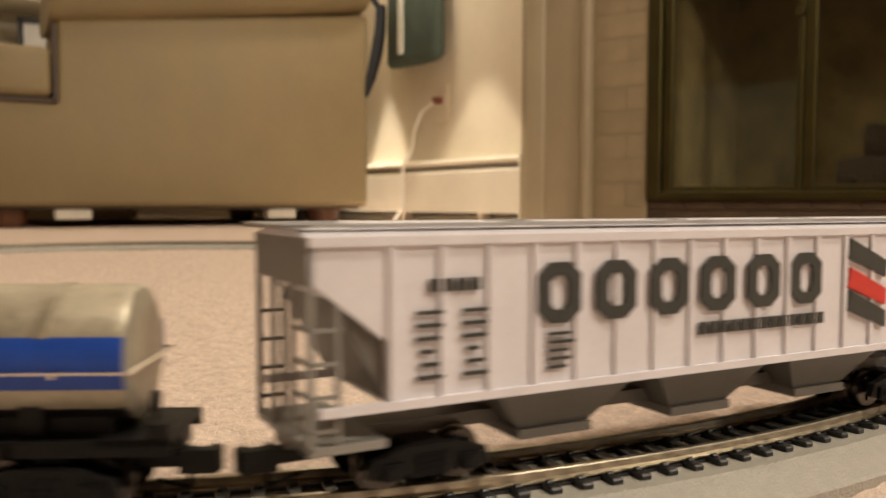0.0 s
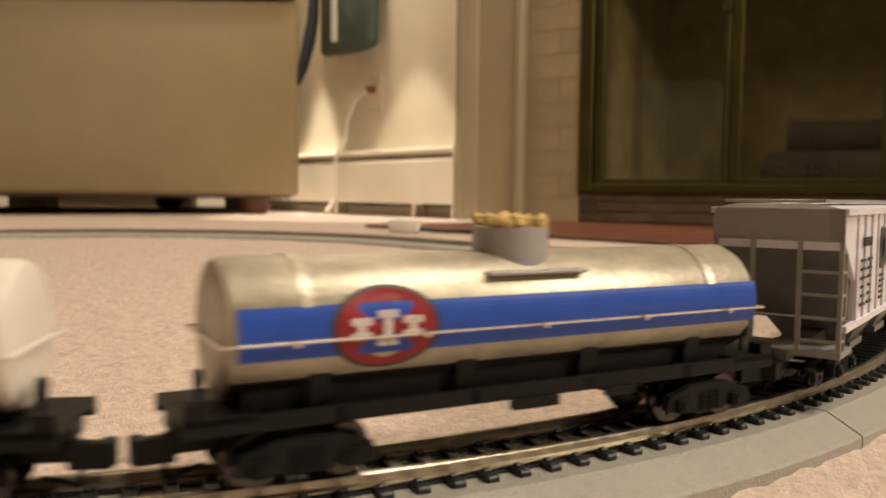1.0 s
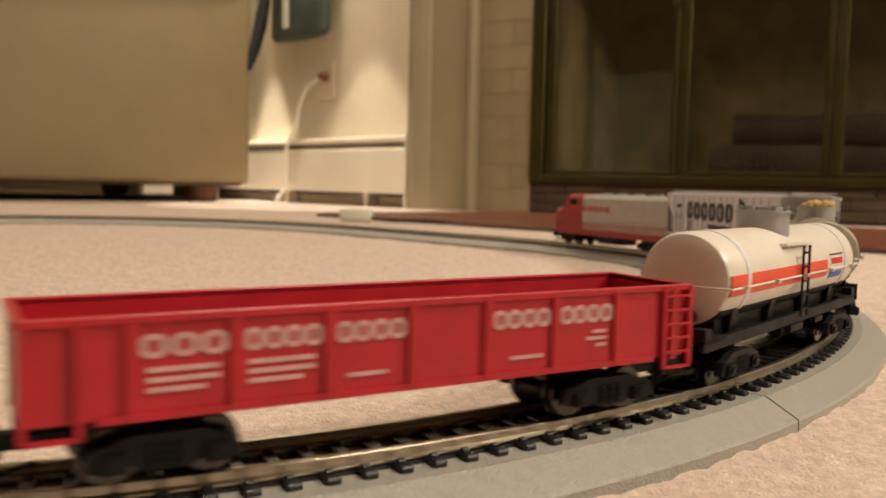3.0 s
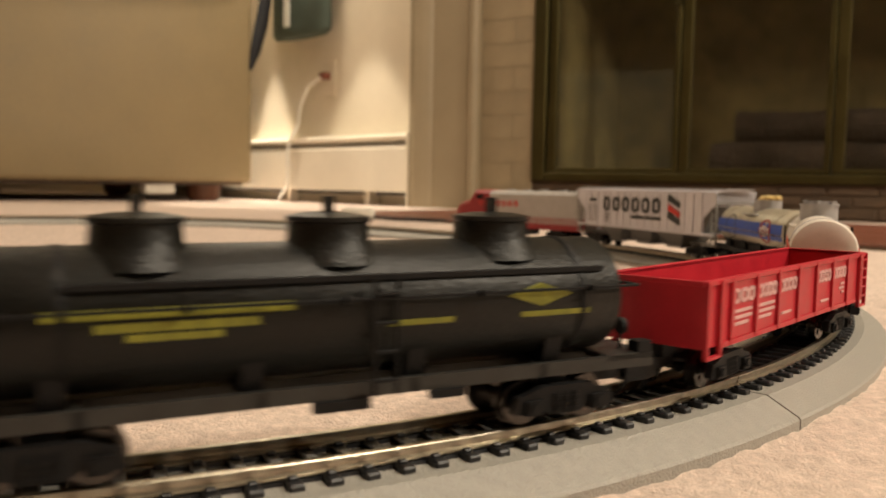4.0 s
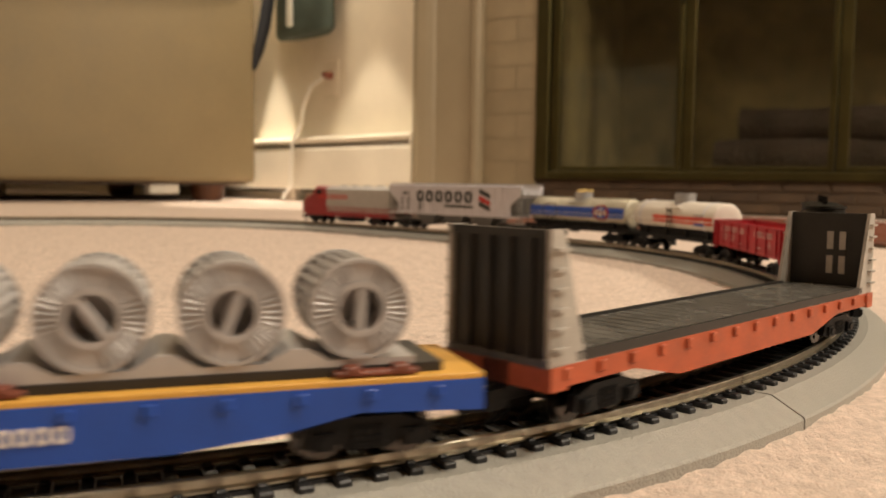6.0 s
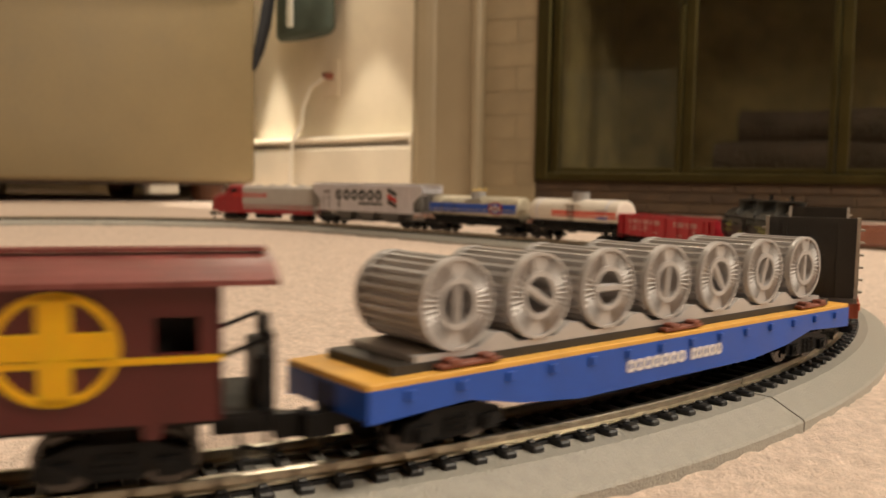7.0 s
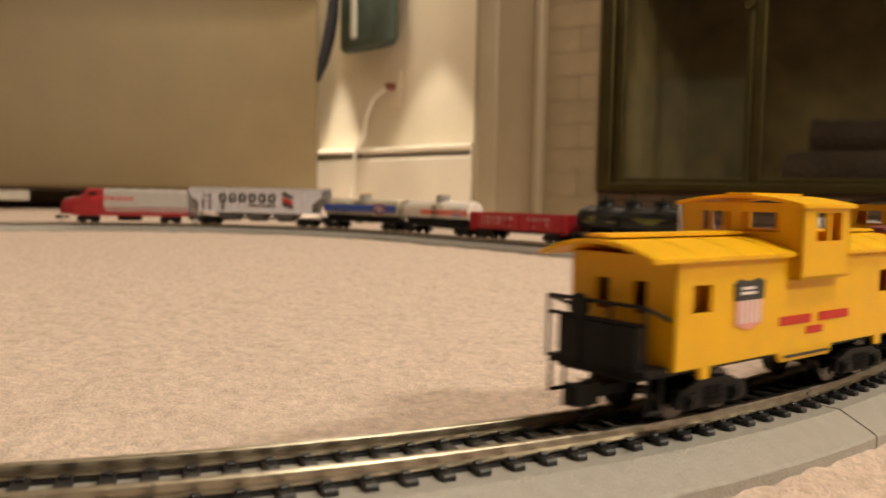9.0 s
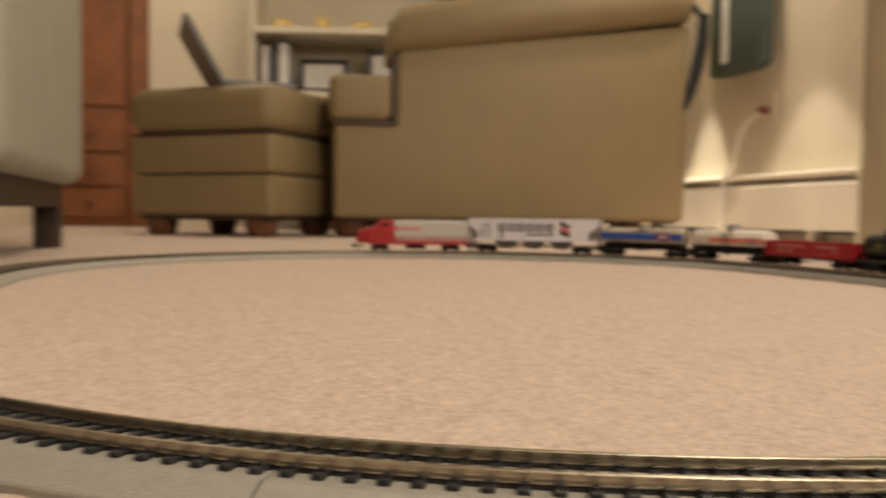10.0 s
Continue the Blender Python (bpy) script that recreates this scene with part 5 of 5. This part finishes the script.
# heater on the wall
ht = thing("baseboard_heater", "white enamel hot-water baseboard heater along the wall", "heater")
bm = bmesh.new()
prism(bm, [(1.40, 0.205), (1.345, 0.205), (1.340, 0.198), (1.352, 0.186), (1.40, 0.186)], -2.9, -1.000, "x")
part("top_cover", bm, M_HEATER, ht, "white sloping top cover")
bm = bmesh.new()
prism(bm, [(1.343, 0.040), (1.343, 0.165), (1.349, 0.173), (1.356, 0.173), (1.356, 0.040)], -2.9, -1.000, "x")
part("front_panel", bm, M_HEATER, ht, "white front panel")
part("back_plate", boxes((-2.9, -1.000, 1.385, 1.398, 0.03, 0.19)), M_SLOT, ht, "dark inner fins behind the slot")
part("damper", boxes((-2.9, -1.000, 1.352, 1.372, 0.1765, 0.1790)), M_HEATER, ht, "thin damper blade")
bm = boxes((-1.002, -0.994, 1.338, 1.40, 0.0, 0.207))
part("end_cap", bm, M_HEATER, ht, "white end cap")
for k in (-2.6, -2.1, -1.6, -1.2):
    part("bracket", boxes((k, k + 0.02, 1.356, 1.398, 0.0, 0.045)), M_HEATER, ht, "white support foot")

# green cloth hanging over a small table behind the chair
gt = thing("hanging_cloth_bag", "dark green cloth bag with a pale metal strip hung by wall", "bag")
bm = bmesh.new()
rings = []
for z, w, d in ((0.525, 0.150, 0.030), (0.54, 0.166, 0.042), (0.70, 0.165, 0.046), (1.0, 0.140, 0.040)):
    rings.append([(-1.515 + 0.88 * w * math.cos(2 * math.pi * i / 20), 1.350 + d * math.sin(2 * math.pi * i / 20), z) for i in range(20)])
loft(bm, rings)
part("bag_body", bm, M_GREEN, gt, "dark green folded cloth", True)
part("metal_strip", boxes((-1.542, -1.514, 1.298, 1.308, 0.552, 1.0), bevel=0.003), M_PALE, gt, "pale shiny upright strip")
part("hook", rods([((-1.515, 1.36, 0.99), (-1.515, 1.40, 1.02))], 0.006), M_PALE, gt, "small wall hook")
ol = thing("wall_outlet", "ivory wall outlet with a plug and hanging cord", "outlet")
part("cover_plate", boxes((-1.47, -1.395, 1.394, 1.400, 0.335, 0.45), bevel=0.002), M_WALL, ol, "ivory cover plate")
part("plug", boxes((-1.445, -1.418, 1.365, 1.394, 0.389, 0.410), bevel=0.003), M_STAKE, ol, "small brown plug")
cv = bmesh.new()
pts = [(-1.435, 1.368, 0.395), (-1.50, 1.365, 0.37), (-1.545, 1.368, 0.31), (-1.56, 1.37, 0.25), (-1.562, 1.335, 0.19), (-1.562, 1.33, 0.05), (-1.58, 1.31, 0.008)]
for a, b in zip(pts, pts[1:]):
    rod(cv, a, b, 0.006, 8)
part("cord", cv, M_PLASTICW, ol, "ivory hanging cord")


# ---- recliner ----
SO = Matrix.Translation((-1.72, 0.115, 0)) @ Matrix.Rotation(radians(-7.8), 4, "Z")
sofa = thing("recliner", "beige leather recliner on brown bun feet", "armchair", m=SO)


def puff(x0, x1, y0, y1, z0, z1, r=0.03, seg=4):
    return box(bmesh.new(), x0, x1, y0, y1, z0, z1, r, seg)


bm = bmesh.new()
prism(bm, [(0.0, 0.058), (1.10, 0.058), (1.10, 0.672), (0.185, 0.560), (0.185, 0.345), (0.0, 0.345)], -0.30, 0.0, "x")
bmesh.ops.bevel(bm, geom=bm.edges[:], offset=0.016, segments=3, affect="EDGES", profile=0.5)
part("side_panel", bm, M_SOFA, sofa, "beige leather side panel", True)
bm = bmesh.new()
rings = []
for y, zl, zh, w in ((0.17, 0.545, 0.66, 0.02), (0.20, 0.54, 0.70, 0.035), (0.60, 0.60, 0.77, 0.04), (1.02, 0.665, 0.82, 0.04), (1.10, 0.68, 0.80, 0.02)):
    cz, hz = (zl + zh) / 2, (zh - zl) / 2
    rings.append([(-0.145 + (0.15 + w) * math.copysign(abs(math.cos(a)) ** 0.6, math.cos(a)), y, cz + hz * math.copysign(abs(math.sin(a)) ** 0.7, math.sin(a))) for a in [2 * math.pi * i / 24 for i in range(24)]])
loft(bm, rings)
part("back_roll", bm, M_SOFA, sofa, "rolled beige leather back cushion", True)
part("arm_pad", puff(-0.26, 0.012, -0.015, 0.175, 0.345, 0.485, 0.028), M_SOFA, sofa, "padded armrest end", True)
part("piping", boxes((-0.02, 0.009, 0.175, 0.187, 0.335, 0.545), (-0.02, 0.009, 0.0, 0.187, 0.335, 0.346)), M_SEAM, sofa, "dark piping round the arm")
part("seat", puff(-0.85, -0.30, -0.02, 0.75, 0.10, 0.42, 0.05), M_SOFA, sofa, "beige seat cushion", True)
part("far_arm", puff(-1.12, -0.84, 0.0, 1.0, 0.058, 0.52, 0.04), M_SOFA, sofa, "beige far armrest", True)
part("backrest", puff(-0.86, -0.28, 0.72, 1.12, 0.15, 0.98, 0.07), M_SOFA, sofa, "beige leather backrest", True)
part("base_frame", boxes((-1.10, -0.03, 0.03, 1.08, 0.050, 0.062)), M_SEAM, sofa, "dark underside frame")
for x, y in ((-0.10, 0.06), (-0.10, 0.98), (-1.02, 0.06), (-1.02, 0.98)):
    fm = bmesh.new()
    cyl(fm, (x, y, 0.030), 0.048, 0.060, "z", 20, 0.058)
    bmesh.ops.bevel(fm, geom=fm.edges[:], offset=0.008, segments=2, affect="EDGES")
    part("foot", fm, M_FOOT, sofa, "brown wooden bun foot", True)
part("foot_glide", boxes((-0.09, -0.03, 0.775, 0.865, 0.022, 0.056), bevel=0.004), M_PLASTICW, sofa, "white plastic bracket under the frame")
part("foot_glide", boxes((-0.09, -0.03, 0.175, 0.27, 0.022, 0.056), bevel=0.004), M_PLASTICW, sofa, "white plastic bracket under the frame")
strap = thing("dark_strap", "navy black strap hanging down behind the recliner", "strap", m=SO)
bm = bmesh.new()
rings = []
for z, y, w in ((0.71, 1.148, 0.018), (0.62, 1.143, 0.021), (0.55, 1.130, 0.022), (0.47, 1.110, 0.018), (0.41, 1.094, 0.006)):
    rings.append([(0.0, y - w, z), (0.010, y, z), (0.0, y + w, z), (-0.02, y, z)])
loft(bm, rings)
part("strap_tail", bm, M_STRAP, strap, "", True)
rod_b = rods([((-0.01, 1.148, 0.70), (-0.05, 1.10, 0.78))], 0.010, 8)
part("strap_loop", rod_b, M_STRAP, strap)

# ---- ottoman with laptop ----
ott = thing("ottoman", "beige leather ottoman with stacked cushions on wooden feet", "ottoman")
ex = Vector((-0.314, -0.404, 0)).normalized()
ott.matrix_basis = Matrix.Translation((-1.653, -0.072, 0)) @ Matrix.Rotation(math.atan2(ex.y, ex.x), 4, "Z")
OM = ott.matrix_basis.copy()
part("lower_cushion", puff(0.0, 0.50, -0.42, 0.0, 0.060, 0.180, 0.016), M_SOFA, ott, "lower beige band", True)
part("middle_cushion", puff(0.0, 0.50, -0.42, 0.0, 0.182, 0.298, 0.016), M_SOFA, ott, "middle beige band", True)
part("top_cushion", puff(-0.012, 0.512, -0.432, 0.012, 0.300, 0.442, 0.05), M_SOFA, ott, "plump beige top cushion", True)
part("piping", boxes((0.004, 0.496, -0.416, -0.004, 0.294, 0.304)), M_SEAM, ott, "dark seam under the top cushion")
part("base_frame", boxes((0.02, 0.48, -0.40, -0.02, 0.048, 0.062)), M_SEAM, ott, "dark underside frame")
for x, y in ((0.07, -0.06), (0.43, -0.06), (0.07, -0.36), (0.43, -0.36)):
    fm = cyl(bmesh.new(), (x, y, 0.025), 0.040, 0.050, "z", 18, 0.052)
    bmesh.ops.bevel(fm, geom=fm.edges[:], offset=0.006, segments=2, affect="EDGES")
    part("foot", fm, M_FOOT, ott, "brown wooden foot", True)
lap = thing("laptop", "open grey laptop resting on the ottoman", "laptop", m=OM @ pose(0.20, -0.20, 0.442, 0, 0, 42))
part("base", boxes((-0.11, 0.11, -0.15, 0.15, 0.0, 0.016), bevel=0.003), M_LAPTOP, lap, "grey keyboard base")
sc = part("screen", boxes((-0.007, 0.007, -0.15, 0.15, 0.0, 0.21), bevel=0.002), M_LAPTOP, lap, "grey screen lid leaning back")
sc.matrix_basis = pose(0.105, 0, 0.014, 0, 30, 0)

# ---- far left furniture ----
cab = thing("wood_cabinet", "red-brown panelled wooden cabinet against the wall", "cabinet", m=pose(-3.45, -0.93, 0))
part("carcass", boxes((-0.40, 0.0, 0.0, 0.34, 0.0, 1.9), bevel=0.004), M_WOOD, cab)
for z0, z1 in ((0.04, 0.17), (0.19, 0.33), (0.35, 0.50), (0.56, 1.85)):
    p = part("drawer_front", boxes((0.001, 0.016, 0.02, 0.32, z0, z1), bevel=0.006), M_WOOD, cab, "bevelled wooden front")
    k = cyl(bmesh.new(), (0.026, 0.17, (z0 + z1) / 2), 0.012, 0.02, "x", 14)
    part("knob", k, M_FOOT, p, "turned wooden knob")
jamb = part("door_casing", boxes((-3.50, -3.42, -0.585, -0.50, 0, 2.2), bevel=0.004), M_WOOD)
jamb.matrix_basis = Matrix.Identity(4)
tagged(jamb, "brown wooden upright casing beside the cabinet", "casing", kind="structure")
wall("wall_alcove", "cream painted partition behind the ottoman", I4, [(-3.60, -3.50, -2.2, 0.9, 0.0, 2.45)])

con = thing("console_shelf", "ivory shelf unit with ornaments and framed pictures", "shelf", m=pose(-2.98, 0.0, 0, 0, 0, -14))
part("back_panel", boxes((-0.30, -0.28, -0.04, 0.85, 0.0, 1.26)), M_SHELF, con)
for z in (0.25, 0.575, 0.850, 1.25):
    part("shelf_board", boxes((-0.28, 0.02, -0.04, 0.85, z, z + 0.028), bevel=0.003), M_SHELF, con, "ivory shelf board")
part("side_board", boxes((-0.28, 0.0, -0.06, -0.04, 0.0, 1.26)), M_SHELF, con)
part("side_board", boxes((-0.28, 0.0, 0.85, 0.87, 0.0, 1.26)), M_SHELF, con)


def on_shelf(m):
    return con.matrix_basis @ m


def picture(y, w, hgt, z):
    p = thing("picture_frame", "black framed picture with white mat on the shelf", "picture", "framed pictures", m=on_shelf(pose(-0.08, y, z, 0, -8, 0)))
    part("frame", boxes((0, 0.015, -w / 2, -w / 2 + 0.022, 0, hgt), (0, 0.015, w / 2 - 0.022, w / 2, 0, hgt), (0, 0.015, -w / 2, w / 2, 0, 0.022), (0, 0.015, -w / 2, w / 2, hgt - 0.022, hgt)), M_FRAMEBLK, p)
    part("mat_board", boxes((0.002, 0.008, -w / 2 + 0.01, w / 2 - 0.01, 0.01, hgt - 0.01)), M_PAPER, p, "white mat board")


picture(0.25, 0.22, 0.155, 0.605)
picture(0.52, 0.16, 0.20, 0.605)
for y, r, hh in ((0.06, 0.05, 0.055), (0.24, 0.035, 0.07), (0.42, 0.055, 0.05), (0.60, 0.05, 0.06)):
    rings = []
    for q, zz in ((0.5, 0.0), (0.9, 0.25), (1.0, 0.55), (0.8, 0.85), (0.86, 1.0), (0.7, 1.0), (0.6, 0.7)):
        rings.append([(r * q * math.cos(2 * math.pi * i / 16), r * q * math.sin(2 * math.pi * i / 16), hh * zz) for i in range(16)])
    o = part("pottery_bowl", loft(bmesh.new(), rings), M_PUTTY, smooth=True)
    o.matrix_basis = on_shelf(pose(-0.12, y, 0.878))
    tagged(o, "small tan pottery bowl on the upper shelf", "bowl", "ornaments on the shelf")
for y, w, hh, m in ((-0.0, 0.03, 0.20, M_PAPER), (0.035, 0.035, 0.18, M_LAPTOP), (0.08, 0.04, 0.21, M_PAPER)):
    o = part("book", boxes((-0.16, -0.02, y - w / 2 + 0.002, y + w / 2 - 0.002, 0, hh), bevel=0.002), m)
    o.matrix_basis = on_shelf(pose(0, 0, 0.603))
    tagged(o, "pale upright book on the shelf", "book", "books on the shelf")

chair = thing("armchair", "armchair with pale grey-green cover and dark wooden legs", "armchair", m=pose(-0.385, -0.512, 0))
part("seat_cover", puff(-0.62, 0.05, -0.64, 0.035, 0.118, 0.62, 0.03), M_COVER, chair, "pale grey-green fabric cover", True)
part("apron", boxes((-0.58, 0.0, -0.60, 0.0, 0.075, 0.121)), M_DKWOOD, chair, "dark wooden apron")
for x, y in ((-0.02, -0.02), (-0.56, -0.02), (-0.02, -0.58), (-0.56, -0.58)):
    part("leg", boxes((x - 0.022, x + 0.022, y - 0.022, y + 0.022, 0, 0.08), bevel=0.003), M_DKWOOD, chair, "square dark wooden leg")

plug = thing("power_connector", "white plastic power plug lying on carpet beside track", "plug", m=pose(-0.42, 0.69, 0, 0, 0, 35))
part("plug_body", box(bmesh.new(), -0.028, 0.028, -0.013, 0.013, 0.0, 0.022, 0.005, 2), M_PLASTICW, plug, "", True)
bm = bmesh.new()
pts = [(0.025, 0, 0.006), (0.07, -0.02, 0.004), (0.13, -0.015, 0.004), (0.20, -0.05, 0.004)]
for a, b in zip(pts, pts[1:]):
    rod(bm, a, b, 0.003, 6)
part("cord", bm, M_BLACK, plug, "thin dark cord")

# ---- track and train ----
build_track()
# the middle of each car along the loop at the start, and its length
spans = [(0.8565, 0.205), (0.6405, 0.224), (0.4408, 0.158), (0.2766, 0.154), (0.1190, 0.164), (-0.0528, 0.171), (-0.2401, 0.210), (-0.4500, 0.210), (-0.6261, 0.140), (-0.7685, 0.140)]
locomotive(*spans[0])
hopper_car(*spans[1])
blue_tank_car(*spans[2])
white_tank_car(*spans[3])
gondola(*spans[4])
black_tank_car(*spans[5])
bulkhead_flat(*spans[6])
blue_flat(*spans[7])
caboose(*spans[8], M_CABRED, M_CABROOF, M_YELLOW, "oxide red wide-vision caboose with yellow cupola and emblem", "red")
caboose(*spans[9], M_YELLOW, M_YELLOW, M_YELLOW, "bright yellow wide-vision caboose with shield badge", "yellow")


def car_at(s, base):
    a, _ = on_loop(s + base / 2)
    b, _ = on_loop(s - base / 2)
    c, d = (a + b) / 2, a - b
    return Matrix.Translation((c.x, c.y, RAIL_Z)) @ Matrix.Rotation(math.atan2(d.y, d.x), 4, "Z")


def run(t):
    """How far the train has gone by t seconds."""
    d = 0.0
    for (ta, va), (tb, vb) in zip(SPEEDS, SPEEDS[1:]):
        if t <= ta:
            break
        te = min(t, tb)
        ve = va + (vb - va) * (te - ta) / (tb - ta)
        d += (va + ve) / 2 * (te - ta)
    return d


def along(s):
    """The couplings close up a little on the far side of the loop."""
    k = s - 0.82
    return s - 0.085 * (k + math.sqrt(k * k + 0.01)) / 2


def motions():
    at = {car: (s, base) for car, s, base in CARS if s is not None}
    for car, s, base in CARS:
        if s is None:
            s, base = at[base]
        walk(car, [(i / 10, car_at(along(s + run(i / 10)), base)) for i in range(101)])
    for w, x in WHEELS:
        walk(w, [(i / 30, pose(x, 0, 0.0053, 0, math.degrees(run(i / 30) / 0.0052), 0)) for i in range(301)])


motions()
